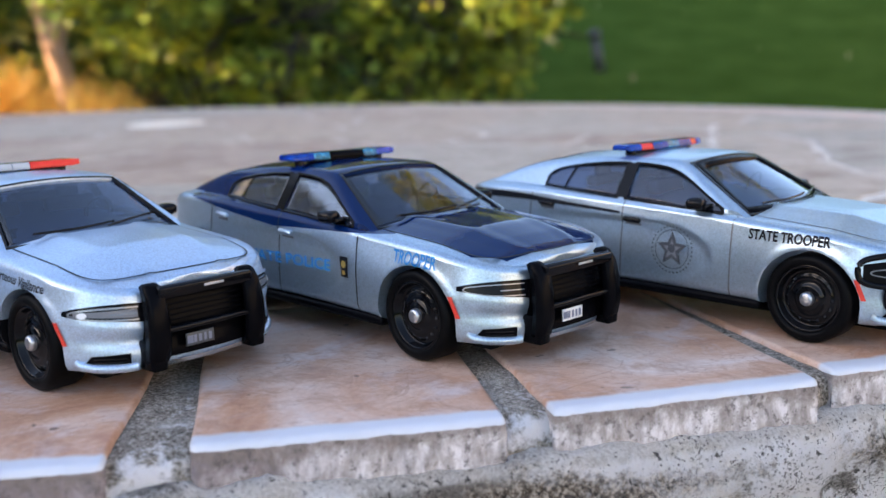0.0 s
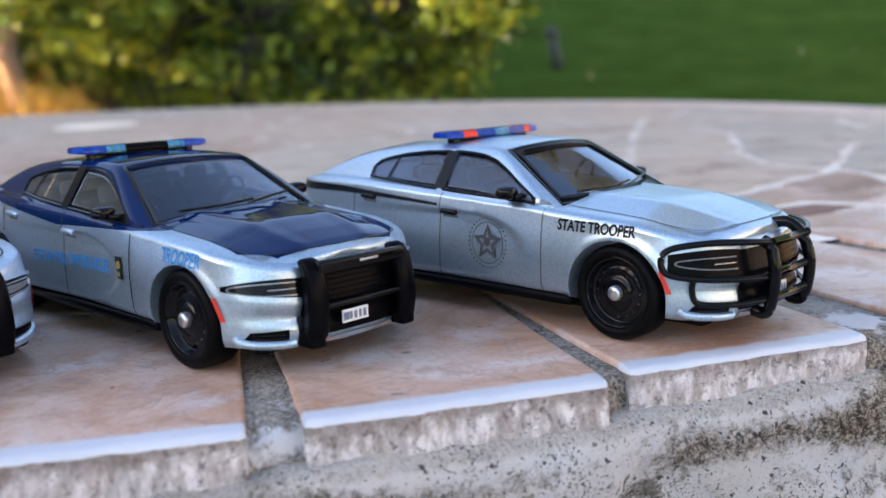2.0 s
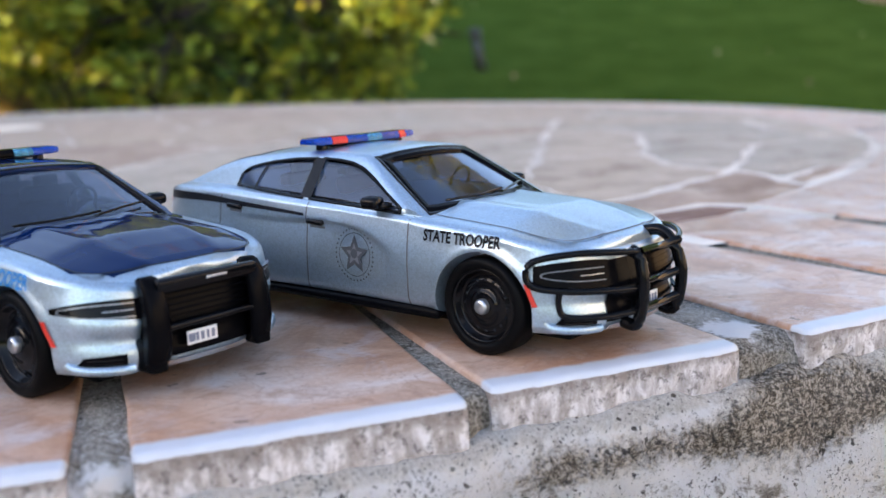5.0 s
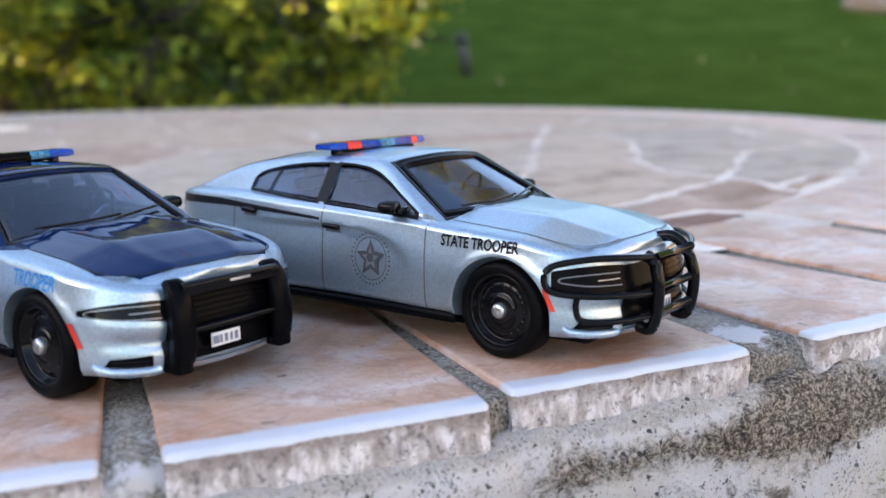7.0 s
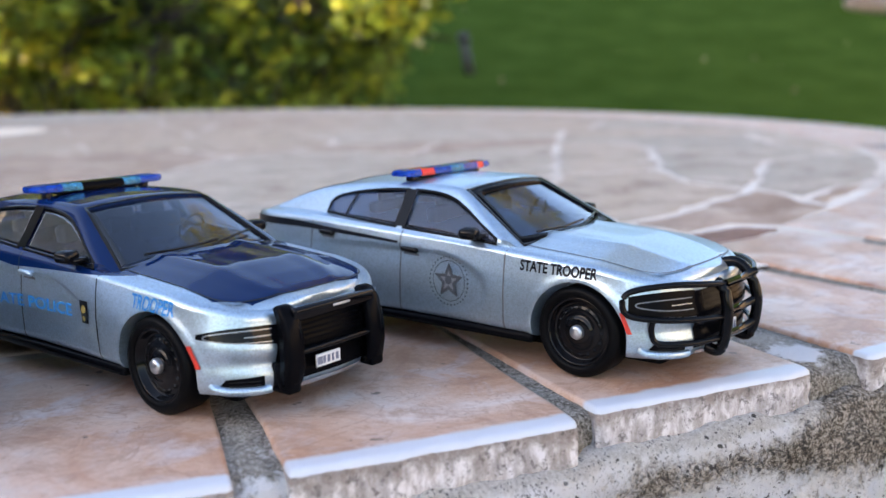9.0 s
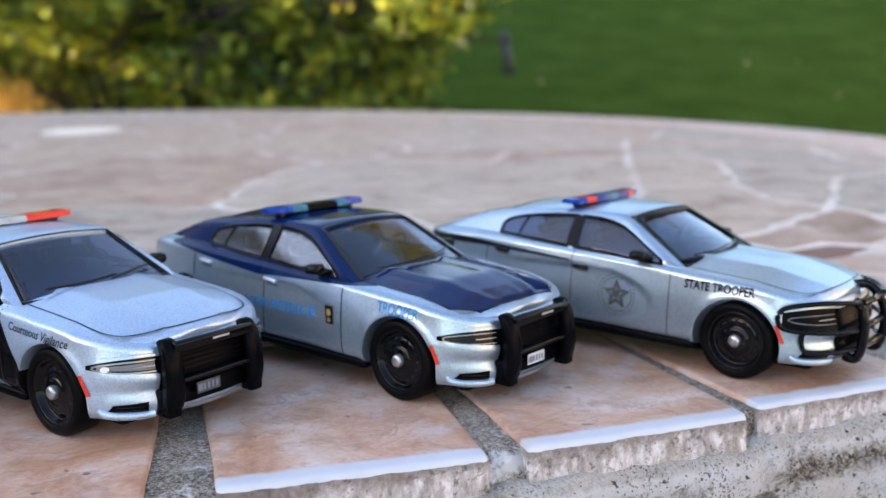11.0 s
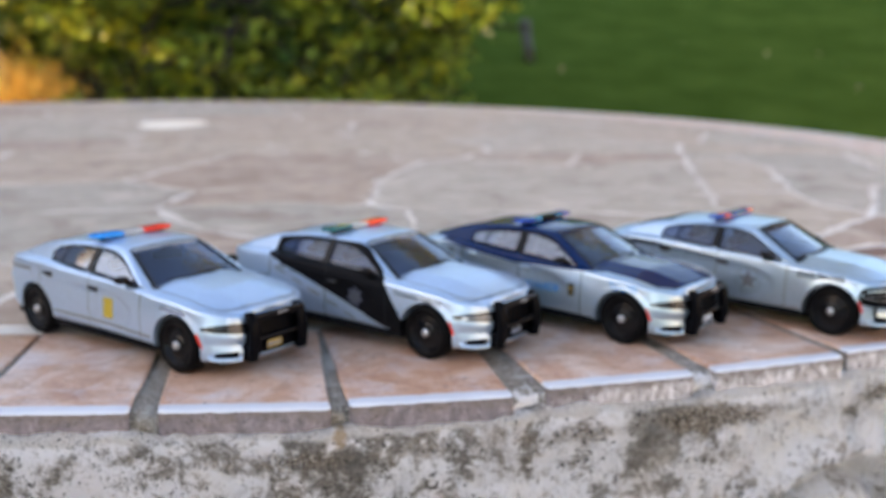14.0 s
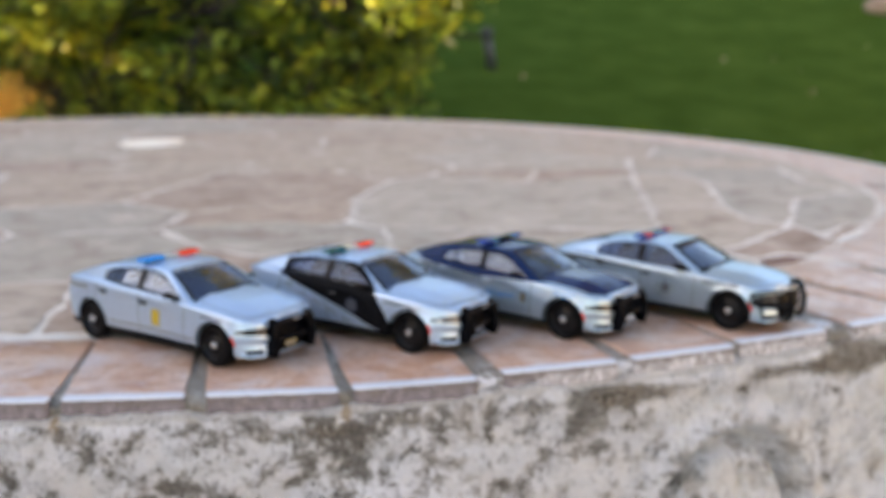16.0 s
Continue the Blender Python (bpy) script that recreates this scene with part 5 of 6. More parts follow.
def shrunk(poly, by):
    """The polygon with every side moved inwards."""
    if sum(a.x * b.y - b.x * a.y for a, b in zip(poly, poly[1:] + poly[:1])) < 0:
        poly = poly[::-1]
    out = []
    for a, p, b in zip(poly[-1:] + poly[:-1], poly, poly[1:] + poly[:1]):
        d, e = (p - a).normalized(), (b - p).normalized()
        n, m = Vector((-d.y, d.x)), Vector((-e.y, e.x))
        out.append(p + (n + m) * by / max(0.35, 1 + n.dot(m)))
    return out


def flagstone(poly, i, rnd):
    # a smoother, broken outline
    ring = []
    for a, b in zip(poly, poly[1:] + poly[:1]):
        n = max(1, int((b - a).length / 0.7))
        for k in range(n):
            p = a.lerp(b, k / n)
            ring.append(p + Vector((noise.noise(Vector((p.x * 0.5, p.y * 0.5, i))), noise.noise(Vector((p.y * 0.5, p.x * 0.5, i + 9))))) * 0.34 + Vector((noise.noise(Vector((p.x * 2.1, p.y * 2.1, i + 3))), noise.noise(Vector((p.y * 2.1, p.x * 2.1, i + 5))))) * 0.20)
    c = sum(ring, Vector((0, 0))) / len(ring)
    bm = bmesh.new()
    rows = []
    lift = rnd.uniform(-0.01, 0.02)
    for z, inset in ((-0.3, 0.0), (-0.03 + lift, 0.0), (-0.008 + lift, 0.05), (lift, 0.15)):
        rows.append([bm.verts.new(Vector((*(p + (c - p).normalized() * inset), z)) * CM) for p in ring])
    grid_faces(bm, rows, True)
    bm.faces.new(rows[-1])
    bmesh.ops.recalc_face_normals(bm, faces=bm.faces)
    part("flagstone", bm, M_FLAG_BROWN if i == 0 else M_FLAG, table)


def lay_flags():
    rnd = random.Random(7)
    border = [rim_in(k * 4.0, 5.75 + 1.15 * min(1.0, max(0.0, (rim(k * 4.0).x - 5) / 5))) for k in range(90)]
    inside = [((b + a) / 2, Vector((a.y - b.y, b.x - a.x)).normalized()) for a, b in zip(border, border[1:] + border[:1])]
    for i, letters in enumerate(STONES):
        poly = shrunk([Vector(MEET[c]) for c in letters], rnd.uniform(0.10, 0.24))
        for p, n in inside:
            poly = clip(poly, p, n) if len(poly) > 2 else poly
        if len(poly) > 2:
            flagstone(poly, i, rnd)
    # the far half is strewn by chance
    seeds, tries = [], 0
    while len(seeds) < 90 and tries < 6000:
        tries += 1
        p = Vector((CX + rnd.uniform(-1, 1) * AX, CY + rnd.uniform(-1, 1) * AY))
        if p.y > 57 and ((p.x - CX) / (AX - 4)) ** 2 + ((p.y - CY) / (AY - 7)) ** 2 < 1 and all((p - s).length > 9.5 for s in seeds):
            seeds.append(p)
    for i, s in enumerate(seeds):
        poly = clip(list(border), Vector((0, 57.2)), Vector((0, 1)))
        for o in seeds:
            if o is not s and len(poly) > 2:
                d = (s - o).normalized()
                poly = clip(poly, (s + o) / 2 + d * rnd.uniform(0.10, 0.28), d)
        if len(poly) > 2:
            flagstone(poly, i + 60, rnd)


masonry()
lay_flags()
lay_tiles()

# ---- the garden ----
def ground_height(x, y):
    rise = 0.28 * max(0.0, y - 6.0) if y < 60 else 0.28 * 54 + 0.02 * (y - 60)
    return -0.80 + rise - 0.03 * max(0.0, x - 3) * (1 if y > 6 else 0) * 0 + 0.05 * noise.noise(Vector((x * 0.2, y * 0.2, 0)))


def lawn():
    bm = bmesh.new()
    ys = [-400, -150, -60, -25, -10, -5] + [-3 + 0.6 * k for k in range(60)] + [34, 38, 44, 52, 60, 70, 100, 200, 500, 1500]
    xs = [-1500, -400, -120, -50, -25] + [-16 + 0.8 * k for k in range(41)] + [20, 28, 50, 120, 400, 1500]
    rows = [[bm.verts.new((x, y, ground_height(x, y))) for x in xs] for y in ys]
    grid_faces(bm, rows)
    bmesh.ops.recalc_face_normals(bm, faces=bm.faces)
    tagged(part("ground", bm, M_LAWN), "mown green lawn rising to a slope", "lawn", kind="structure")


lawn()
M_LEAF = leaf_material("shrub_leaf", (0.018, 0.050, 0.009), (0.27, 0.40, 0.045), (0.55, 0.46, 0.02))
M_LEAF_YELLOW = leaf_material("yellowing_leaf", (0.05, 0.07, 0.010), (0.30, 0.26, 0.02), (0.60, 0.46, 0.03))
M_DRY = leaf_material("dry_leaf", (0.70, 0.36, 0.06), (0.92, 0.62, 0.14), (0.95, 0.74, 0.22))
M_BARK = plain("orange_bark", (0.44, 0.25, 0.14), 0.8, grain=40.0, spread=0.35, relief=0.6)
# near-black: stem bark, and the shade filled in between the leaves
M_BARK_SHADE = plain("dark_bark_and_shade", (0.022, 0.016, 0.011), 0.9, grain=40.0, spread=0.3)
M_POST = plain("dark_post", (0.045, 0.05, 0.055), 0.6, grain=60.0, spread=0.3)
M_ROCK = plain("pale_rock", (0.30, 0.235, 0.21), 0.85, grain=20.0, spread=0.3, relief=0.6)
M_SUN_BLOCK = plain("sun_block_wall", (0.27, 0.245, 0.22), 0.9, grain=6.0, spread=0.15)


def leaf(verts, faces, p, size, rnd):
    d = Vector((rnd.gauss(0, 1), rnd.gauss(0, 1), rnd.gauss(0, 0.7))).normalized()
    e = d.cross(Vector((rnd.gauss(0, 1), rnd.gauss(0, 1), rnd.gauss(0, 1)))).normalized()
    n = d.cross(e)
    k = len(verts)
    for a, b, c in ((-0.5, 0, 0), (-0.1, 0.26, 0.05), (0.5, 0, -0.06), (-0.1, -0.26, 0.05)):
        verts.append(p + (d * a + e * b + n * c) * size)
    faces.append((k, k + 1, k + 2, k + 3))


def leaves(name, mat, parent, spots, label=""):
    """Loose leaves round middles (place, radius, count, leaf size)."""
    rnd = random.Random(len(spots) * 31 + len(name))
    verts, faces = [], []
    for p, r, count, size in spots:
        for _ in range(count):
            d = Vector((rnd.gauss(0, 1), rnd.gauss(0, 1), rnd.gauss(0, 1))).normalized() * r * rnd.uniform(0.35, 1.08)
            leaf(verts, faces, p + d, size * rnd.uniform(0.6, 1.3), rnd)
    me = bpy.data.meshes.new(name)
    me.from_pydata(verts, [], faces)
    me.materials.append(mat)
    ob = new(name, me)
    ob.parent = parent
    return tagged(ob, label, kind="stuff") if label else ob


def limb(bm, a, b, r0, r1):
    pts = curve_through([a, a.lerp(b, 0.4) + Vector((0.03, 0.02, 0.0)), b], 10)
    rows = []
    for i, p in enumerate(pts):
        d = (pts[min(i + 1, 9)] - pts[max(i - 1, 0)]).normalized()
        u = d.cross(Vector((0.3, 1, 0.2))).normalized()
        w = u.cross(d)
        r = r0 + (r1 - r0) * i / 9
        rows.append([bm.verts.new(p + (u * math.cos(t) + w * math.sin(t)) * r * (1 + 0.12 * math.sin(3 * t + i))) for t in (2 * math.pi * k / 10 for k in range(10))])
    grid_faces(bm, rows, True)


def shrub(base, clumps, label):
    """A leafy shrub: several stems and many clumps of leaves with gaps."""
    rnd = random.Random(int(base.x * 100) + 5)
    root = tagged(new("shrub"), label, "shrub")
    root.location = base
    spots = []
    for k, (c, r) in enumerate(clumps):
        if k % 2 == 0 and c.y > -0.2:
            stem = bmesh.new()
            limb(stem, Vector((rnd.uniform(-0.15, 0.15), rnd.uniform(0.1, 0.3), 0)), c, 0.03, 0.012)
            part("stem", stem, M_BARK_SHADE, root)
        for _ in range(max(34, int(62 * (r / 0.5) ** 2))):
            d = Vector((rnd.gauss(0, 1), rnd.gauss(0, 1), rnd.gauss(0, 1))).normalized() * r * rnd.uniform(0.25, 1.0)
            spots.append((c + d, rnd.uniform(0.08, 0.18), 70, 0.058))
    # near-black twigs added inside the clumps to stand in for inner shade
    verts, faces = [], []
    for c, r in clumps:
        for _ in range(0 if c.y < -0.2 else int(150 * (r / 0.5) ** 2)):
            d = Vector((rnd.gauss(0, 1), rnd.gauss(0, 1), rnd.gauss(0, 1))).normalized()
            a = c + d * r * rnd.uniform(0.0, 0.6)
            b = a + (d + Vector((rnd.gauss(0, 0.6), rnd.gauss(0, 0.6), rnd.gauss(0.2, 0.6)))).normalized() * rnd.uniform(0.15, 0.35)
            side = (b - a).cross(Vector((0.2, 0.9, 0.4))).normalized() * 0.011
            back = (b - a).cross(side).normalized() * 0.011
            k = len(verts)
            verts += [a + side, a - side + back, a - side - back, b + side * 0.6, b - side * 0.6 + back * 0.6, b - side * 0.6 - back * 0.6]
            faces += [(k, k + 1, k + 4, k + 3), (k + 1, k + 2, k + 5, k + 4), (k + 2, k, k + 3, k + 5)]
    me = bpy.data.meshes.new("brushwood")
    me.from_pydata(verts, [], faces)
    me.materials.append(M_BARK_SHADE)
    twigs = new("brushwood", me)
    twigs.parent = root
    tagged(twigs, "dark twigs added for the shade inside the shrub", kind="stuff")
    leaves("crown", M_LEAF, root, spots, "dense small green leaves, some turning yellow")
    return root


GZ = -0.80
def plant(x, y, clumps):
    shrub(Vector((x, y, GZ)), [(Vector(c[:3]), c[3]) for c in clumps], "dense green garden shrub with yellowing sunlit leaves")


plant(-0.47, 5.0, [(-0.5, 0, 0.5, 0.5), (0.15, 0.1, 0.6, 0.5), (0.45, 0.1, 1.2, 0.45), (0.0, 0.1, 1.35, 0.55), (-0.55, 0, 1.2, 0.55), (0.2, 0.2, 1.7, 0.5), (-0.4, 0.2, 1.8, 0.5), (0.55, 0.1, 1.62, 0.3), (-0.1, -0.1, 0.3, 0.4), (0.0, 0.3, 2.15, 0.5), (-0.5, 0.4, 2.25, 0.5), (0.3, 0.5, 2.2, 0.45), (0.66, -0.5, 1.3, 0.27), (0.76, -0.4, 1.62, 0.24)])
plant(-1.55, 5.2, [(0.0, 0, 0.5, 0.45), (0.35, 0, 0.55, 0.5), (0.3, 0, 1.2, 0.5), (-0.12, 0.1, 1.2, 0.42), (0.0, 0.1, 1.75, 0.55), (-0.7, 0.4, 1.75, 0.4), (0.5, 0.2, 1.8, 0.4), (0.1, 0.4, 2.2, 0.5), (-0.7, 0.5, 2.3, 0.5), (-0.35, -0.5, 1.28, 0.2), (0.15, -0.5, 1.33, 0.22)])
plant(-3.2, 7.2, [(0, 0, 0.9, 0.7), (0.8, 0, 0.8, 0.6), (-0.9, 0, 1.0, 0.8), (0.1, 0, 1.9, 0.8), (-1.2, 0.2, 2.0, 0.8), (1.0, 0.3, 1.9, 0.6), (0.3, 0.3, 2.9, 0.8), (-0.8, 0.4, 3.2, 0.8), (0.6, 0.4, 3.7, 0.7)])

tree = tagged(new("tree"), "tree with orange sunlit bark and a wide yellowing crown", "tree")
tree.location = (-2.60, 5.8, GZ)
bm = bmesh.new()
limb(bm, Vector((0.10, 0, -0.05)), Vector((-0.02, 0, 1.12)), 0.065, 0.062)
limb(bm, Vector((-0.02, 0, 1.05)), Vector((-0.55, 0.1, 2.6)), 0.06, 0.03)
limb(bm, Vector((-0.01, 0, 1.08)), Vector((0.20, 0.2, 2.9)), 0.055, 0.035)
limb(bm, Vector((0.17, 0.17, 2.5)), Vector((1.6, 0.6, 5.2)), 0.04, 0.02)
limb(bm, Vector((1.5, 0.6, 5.0)), Vector((5.6, 0.8, 6.2)), 0.025, 0.01)
limb(bm, Vector((-0.03, 0, 1.10)), Vector((-0.20, -0.1, 1.7)), 0.03, 0.02)
part("trunk", bm, M_BARK, tree)
rnd = random.Random(3)
leaves("crown", M_LEAF_YELLOW, tree, [(Vector((rnd.uniform(-1.2, 0.7), rnd.uniform(-0.4, 0.5), rnd.uniform(1.75, 2.9))), 0.16, 30, 0.055) for _ in range(90)] + [(Vector((x, rnd.uniform(-0.3, 1.6), rnd.uniform(5.0, 7.7) + 0.3 * math.sin(x * 2.1))), 0.30, 44, 0.10) for x in (rnd.uniform(4.0, 6.8) for _ in range(280))] + [(Vector((rnd.uniform(-0.75, -0.18) if k % 3 else rnd.uniform(0.2, 0.5), rnd.uniform(-0.3, 0.3), rnd.uniform(0.85, 1.5))), 0.10, 14, 0.06) for k in range(26)], "loose green and yellow leaves")
litter = leaves("leaf_litter", M_DRY, None, [(Vector((rnd.uniform(-4.2, -1.2), rnd.uniform(4.6, 7.4), GZ + 0.01)), 0.10, 16, 0.06) for _ in range(260)], "dry orange leaves and grass under the shrubs")
tagged(litter, category="leaves")



def dry_grass(base, wide, tall, label):
    """A tuft of long dry blades."""
    rnd = random.Random(int(wide * 1000))
    verts, faces = [], []
    for _ in range(1500):
        p = base + Vector((rnd.gauss(0, wide), rnd.gauss(0, 0.15), 0))
        h = tall * rnd.uniform(0.7, 1.0) * math.exp(-((p.x - base.x) / (2.6 * wide)) ** 2)
        lean = Vector((rnd.gauss(0, 0.16), rnd.gauss(0, 0.16), 0))
        side = Vector((rnd.uniform(-1, 1), rnd.uniform(-1, 1), 0)).normalized() * 0.014
        k = len(verts)
        verts += [p - side, p + side, p + lean * 0.4 * h + Vector((0, 0, h * 0.6)) + side * 0.8, p + lean * 0.4 * h + Vector((0, 0, h * 0.6)) - side * 0.8, p + lean * h + Vector((0, 0, h))]
        faces += [(k, k + 1, k + 2, k + 3), (k + 3, k + 2, k + 4)]
    me = bpy.data.meshes.new("dry_grass")
    me.from_pydata(verts, [], faces)
    me.materials.append(M_DRY)
    return tagged(new("dry_grass", me), label, "grass", kind="stuff")


for x, y, wide, tall in ((-3.0, 5.9, 0.13, 1.06), (-2.54, 6.0, 0.14, 0.93), (-2.30, 5.95, 0.22, 0.80)):
    dry_grass(Vector((x, y, GZ)), wide, tall, "tall orange dry grass in low sunlight")
bm = bmesh.new()
post_z = ground_height(0.93, 9.05)
r = bmesh.ops.create_cone(bm, cap_ends=True, segments=16, radius1=0.049, radius2=0.041, depth=0.41)
bmesh.ops.create_cone(bm, cap_ends=True, segments=16, radius1=0.064, radius2=0.045, depth=0.075, matrix=Matrix.Translation((0, 0, 0.20)))
tagged(part("garden_post", bm, M_POST), "short dark wooden post on the lawn", "post").matrix_world = pose(0.95, 9.05, post_z + 0.14, 4, -9, 0)

bm = bmesh.new()
bmesh.ops.create_icosphere(bm, subdivisions=3, radius=0.30)
for v in bm.verts:
    v.co *= 1 + 0.25 * noise.noise(v.co * 4)
    v.co.z *= 0.6
tagged(part("rock", bm, M_ROCK), "pale pinkish boulder on the lawn", "rock").matrix_world = pose(6.0, 11.35, ground_height(6.0, 11.35) + 0.06)

M_FALLEN = leaf_material("fallen_leaf", (0.16, 0.12, 0.06), (0.26, 0.20, 0.10), (0.36, 0.28, 0.14))
fallen = leaves("fallen_leaves", M_FALLEN, None, [(Vector((x, y, ground_height(x, y) + 0.02)), 0.03, 1, 0.07) for x, y in ((rnd.uniform(1.2, 5.8), rnd.uniform(6.5, 11.5)) for _ in range(16))], "pale fallen leaves scattered on the lawn")
tagged(fallen, category="leaves")

# unseen walls added to shade table and lawn; gaps let sun reach the shrubs
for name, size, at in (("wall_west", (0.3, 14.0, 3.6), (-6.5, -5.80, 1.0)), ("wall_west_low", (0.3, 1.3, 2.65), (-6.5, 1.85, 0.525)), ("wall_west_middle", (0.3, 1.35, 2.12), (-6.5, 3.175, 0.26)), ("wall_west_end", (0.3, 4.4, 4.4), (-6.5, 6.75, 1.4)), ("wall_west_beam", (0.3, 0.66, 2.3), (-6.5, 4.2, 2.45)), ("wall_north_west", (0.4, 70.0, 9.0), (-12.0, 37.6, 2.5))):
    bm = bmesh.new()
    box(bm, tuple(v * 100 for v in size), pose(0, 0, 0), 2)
    tagged(part(name, bm, M_SUN_BLOCK), "unseen wall added to block the low sun", "wall", kind="structure").matrix_world = pose(*at)

# unseen pale wall, added to throw sunlight back onto the masonry
M_BOUNCE = plain("pale_bounce", (0.46, 0.44, 0.41), 0.9, grain=6.0, spread=0.12)
bm = bmesh.new()
box(bm, (30, 1200, 320), pose(0, 0, 0), 2)
tagged(part("wall_east", bm, M_BOUNCE), "unseen pale wall added to reflect sunlight at the masonry", "wall", kind="structure").matrix_world = pose(6.5, -3.5, 0.8)
# the sunlit house wall that the windscreens mirror
M_BEIGE = plain("beige_stucco", (0.36, 0.28, 0.19), 0.9, grain=6.0, spread=0.2)
bm = bmesh.new()
box(bm, (30, 330, 620), pose(0, 0, 0), 2)
tagged(part("wall_north_east", bm, M_BEIGE), "plain beige house wall in low sunlight", "wall", kind="structure").matrix_world = pose(6.8, 4.2, 2.3)

# unseen floor round the table, added to bounce warm light up at the masonry
M_BOUNCE_FLOOR = plain("bounce_paving", (0.56, 0.48, 0.40), 0.85, grain=9.0, spread=0.25, relief=0.3)
bm = bmesh.new()
box(bm, (1100, 900, 8), pose(0, 0, 0), 1)
tagged(part("pavement", bm, M_BOUNCE_FLOOR), "unseen beige floor added to bounce warm light upwards", "paving", kind="structure").matrix_world = pose(0.0, -1.3, -0.79)

# a pale flat oval on the top
bm = bmesh.new()
rows = []
for z, f in ((-0.1, 1.0), (0.04, 1.0), (0.08, 0.94)):
    rows.append([bm.verts.new(Vector((3.0 * f * math.cos(t), 5.6 * f * math.sin(t) * (1 + 0.05 * math.sin(3 * t)), z)) * CM) for t in (2 * math.pi * k / 40 for k in range(40))])
grid_faces(bm, rows, True)
bm.faces.new(rows[-1])
bmesh.ops.recalc_face_normals(bm, faces=bm.faces)
M_PALE_OVAL = plain("pale_stone", (0.92, 0.84, 0.70), 0.6, grain=80.0)
tagged(part("pale_stone", bm, M_PALE_OVAL), "pale cream oval lying flat on the table", "stone").matrix_world = pose(-0.285, 0.853, 0.0)

# ---- the four cars ----
NAVY = (0.002, 0.014, 0.068)
P_PLAIN = car_paint("silver_paint")
P_PALE = car_paint("pale_silver_paint", (0.44, 0.575, 0.74), metal=0.68)
P_NAVY = car_paint("silver_and_navy_paint", second=NAVY, gloss=0.35, groups=[
    [(-1, 0, 0, -2.95), (1, 0, 0, 5.3), (0.11, 0, 1, -1.0755)],
    [(-1, 0, 0, -0.95), (1, 0, 0, 2.95), (-0.037, 0, 1, -1.509)],
    [(-1, 0, 0, -4.6), (0, 0, 1, -1.70), (0, -1, 0, 1.12)],
    [(1, 0, 0, 1.4), (-1, 0, 0, -0.62), (0, 0, 1, -1.475)],
    [(1, 0, 0, 1.2), (-1, -0.06, 0, 1.02), (0, -1, 0, 1.12), (-1, -1, 0, 1.79), (0, 0, 1, -1.1)]])
P_BLACK = car_paint("silver_and_black_paint", (0.45, 0.585, 0.75), metal=0.68, second=(0.006, 0.006, 0.007), groups=[
    [(-1, 0, -0.72, -0.07), (-1, 0, 0, -0.42), (1, 0, 0, 4.62), (0.325, 0, 1, -0.14), (0, 0, -1, 2.13), (0, 1, 0, -0.97), (-0.63, 0, -1, 0.861)]])

car_gold = model_car((-9.70, 9.62), -37.5, P_PALE, [(0.34, M_BRIGHTBLUE), (0.12, M_WHITE), (0.14, M_WHITE), (0.4, M_RED)], "silver model patrol car with a yellow door badge", plate=M_GOLD)
car_black = model_car((-4.86, 10.51), -38.5, P_BLACK, [(0.34, M_TEAL), (0.13, M_WHITE), (0.13, M_WHITE), (0.4, M_RED)], "silver and black model patrol car with a star on the door", dark_handles=False, black_lamps=False, plate=M_GUNMETAL, panes=M_SMOKED, gap=M_INK)
car_navy = model_car((-0.62, 11.58), -43.0, P_NAVY, [(0.2, M_BLUE), (0.14, M_SKY), (0.32, M_MATT), (0.14, M_SKY), (0.2, M_BLUE)], "silver model patrol car with navy roof and bonnet", dark_handles=False, gap=M_INK)
car_star = model_car((4.22, 12.23), -43.5, P_PLAIN, [(0.16, M_BLUE), (0.14, M_RED), (0.2, M_BLUE), (0.16, M_SKY), (0.2, M_BLUE), (0.08, M_RED), (0.12, M_BLUE)], "silver model patrol car with a star seal on the door", bumper=tube_bumper, deep_lamps=True, panes=M_SMOKED, border=True)

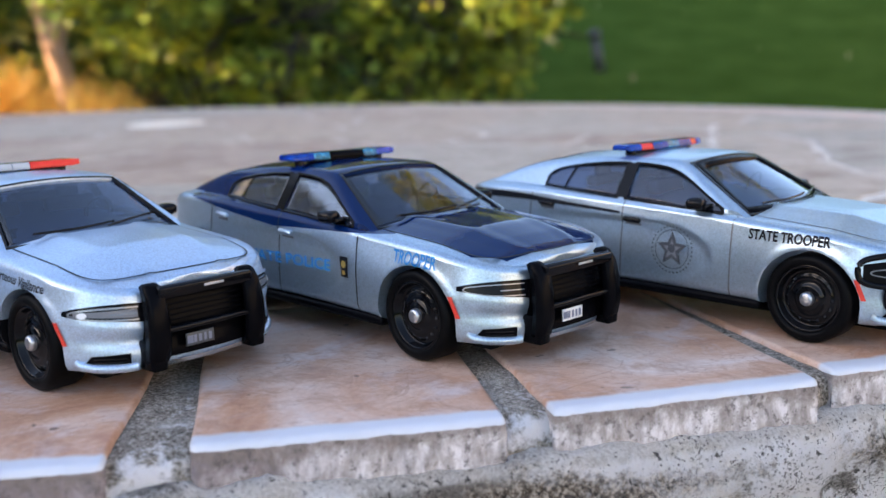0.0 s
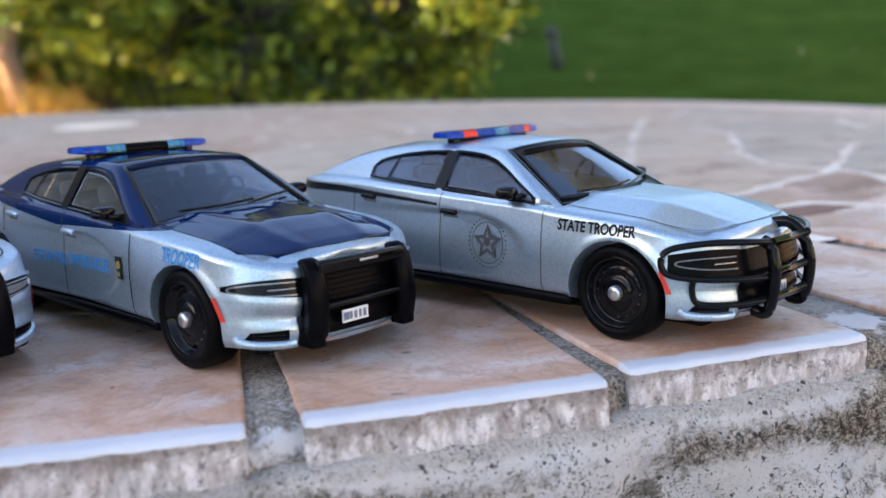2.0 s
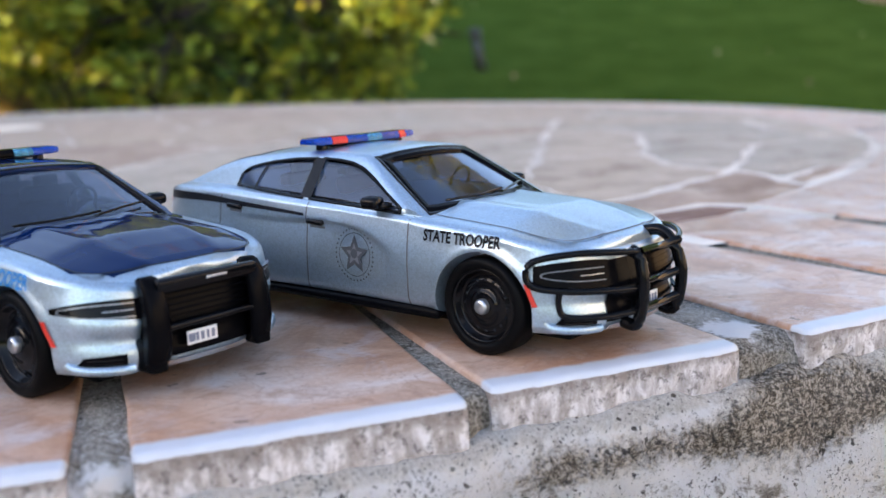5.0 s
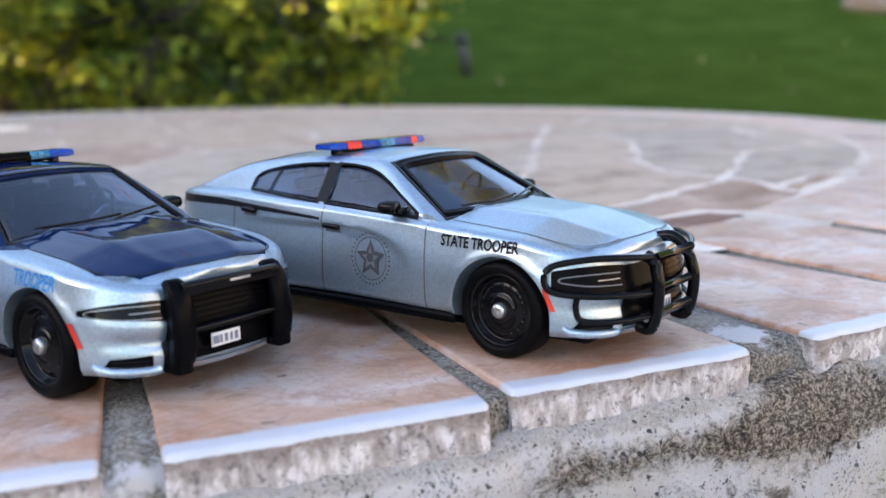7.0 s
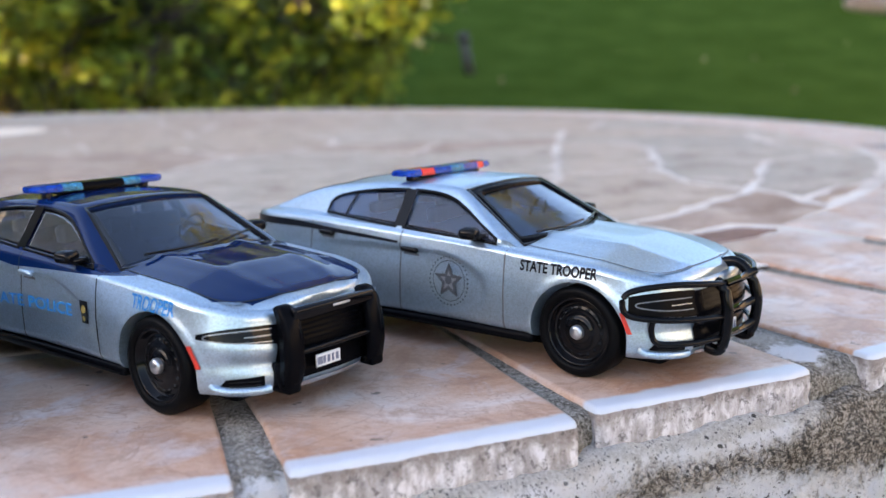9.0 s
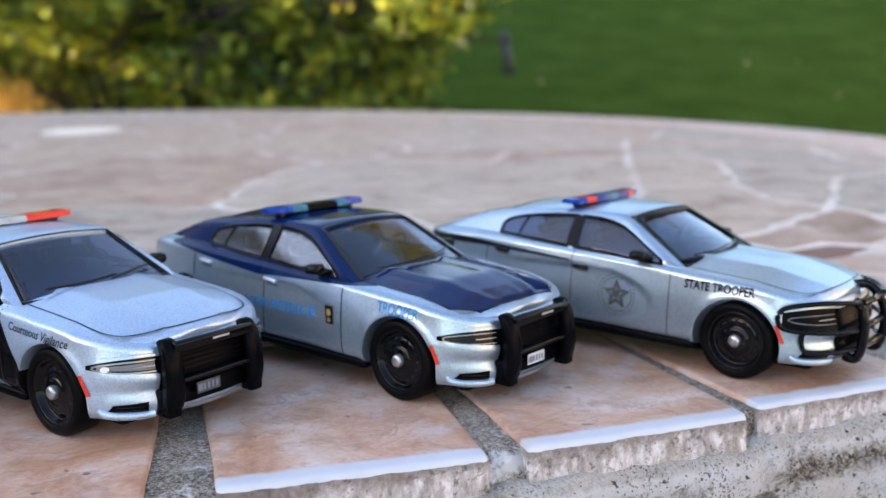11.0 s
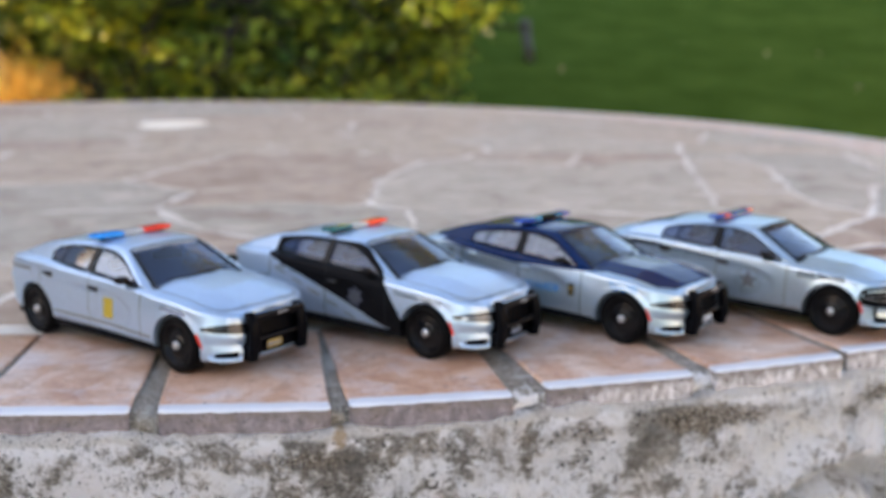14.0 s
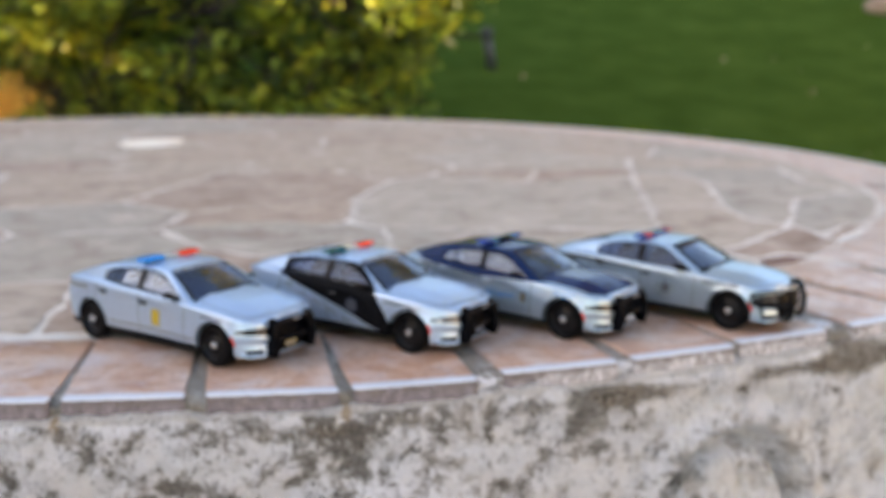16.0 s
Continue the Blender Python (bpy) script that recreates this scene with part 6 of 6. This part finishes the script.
# liveries on both flanks
for s in (-1, 1):
    flip = 1 if s < 0 else -1
    part("lettering", lettering(on_side, "STATE TROOPER", 0.178, (-0.27, 1.30), s, 0.008, flip * -1.2, flip * 0.79, 0.006), M_INK, car_star, "black printed words")
    seal = bmesh.new()
    for k in range(34):
        a = 2 * math.pi * k / 34
        blob(seal, on_side, (-1.98 + 0.325 * math.cos(a), 0.97 + 0.325 * math.sin(a)), 0.014, 6, s)
    blob(seal, on_side, (-1.98, 0.97), 0.275, 40, s, hollow=0.965)
    seal = part("door_seal", seal, M_GUNMETAL, car_star, "dark dotted round seal")
    part("star", blob(bmesh.new(), on_side, (-1.98, 0.97), 0.25, 10, s, 0.016, 5, 0.48), M_GUNMETAL, seal)
    part("star_face", blob(bmesh.new(), on_side, (-1.98, 0.97), 0.15, 10, s, 0.019, 5, 0.42), M_GREYINK, seal)
    part("star_centre", blob(bmesh.new(), on_side, (-1.98, 0.985), 0.06, 16, s, 0.022), M_GUNMETAL, seal)
    part("stripe", strip(on_side, [(-6.30, 1.53), (-5.0, 1.535), (-4.2, 1.505), (-2.85, 1.42)], (0.13, 0.035), s, 0.010, 40), M_INK, car_star, "dark tapering waist stripe")
    part("lettering", lettering(on_side, "TROOPER", 0.222, (0.01, 1.25), s, 0.008, flip * -2.5, flip * 0.72, 0.003), M_BLUE_INK, car_navy, "blue printed word")
    part("lettering", lettering(on_side, "STATE POLICE", 0.21, (-2.66, 0.955), s, turn=flip * 1.0, squeeze=flip * 1.50, bold=0.003), M_BLUE_INK, car_navy, "blue printed words")
    badge = part("door_badge", patch(on_side, ((-1.38, 0.88), (-1.21, 0.88), (-1.21, 1.15), (-1.38, 1.15)), s, 0.014), M_INK, car_navy, "small dark and gold badge")
    part("badge_figure", blob(bmesh.new(), on_side, (-1.295, 1.05), 0.05, 12, s, 0.018), M_GOLD, badge)
    part("badge_base", blob(bmesh.new(), on_side, (-1.295, 0.94), 0.032, 12, s, 0.018), M_GOLD, badge)
    part("lettering", lettering(on_side, "Courteous Vigilance", 0.145, (-0.22, 1.26), s, turn=flip * -4.0, squeeze=flip * 1.02, bold=0.002), M_INK, car_black, "black printed words")
    part("star", blob(bmesh.new(), on_side, (-1.95, 1.02), 0.26, 14, s, 0.016, 7, 0.6), M_STAR, car_black, "grey seven-pointed star")
    part("star_centre", blob(bmesh.new(), on_side, (-1.95, 1.02), 0.13, 16, s, 0.020), M_GUNMETAL, car_black)
    for k in range(5):
        u = -4.2 + 0.52 * k
        z = 1.33 - 0.185 * k
        part("print_bar", strip(on_side, [(u - 0.17, z + 0.058), (u + 0.17, z - 0.058)], 0.035, s, 0.012, 4), M_GREYINK, car_black)
    part("door_badge", patch(on_side, ((-2.33, 0.76), (-2.02, 0.76), (-2.02, 1.18), (-2.33, 1.18)), s, 0.014), M_YELLOW, car_gold, "yellow door badge")
    part("waist_line", strip(on_side, [(-4.05, 0.66), (-2.5, 0.64), (-0.75, 0.62)], 0.05, s, 0.010), M_GREYINK, car_gold, "thin grey line along the doors")
    part("print_bar", strip(on_side, [(-0.42, 1.265), (0.30, 1.215)], 0.07, s, 0.012, 8), M_BLUEGREY, car_gold)
    part("print_bar", strip(on_side, [(-5.9, 1.46), (-4.9, 1.46)], 0.07, s, 0.012, 8), M_GREYINK, car_gold)
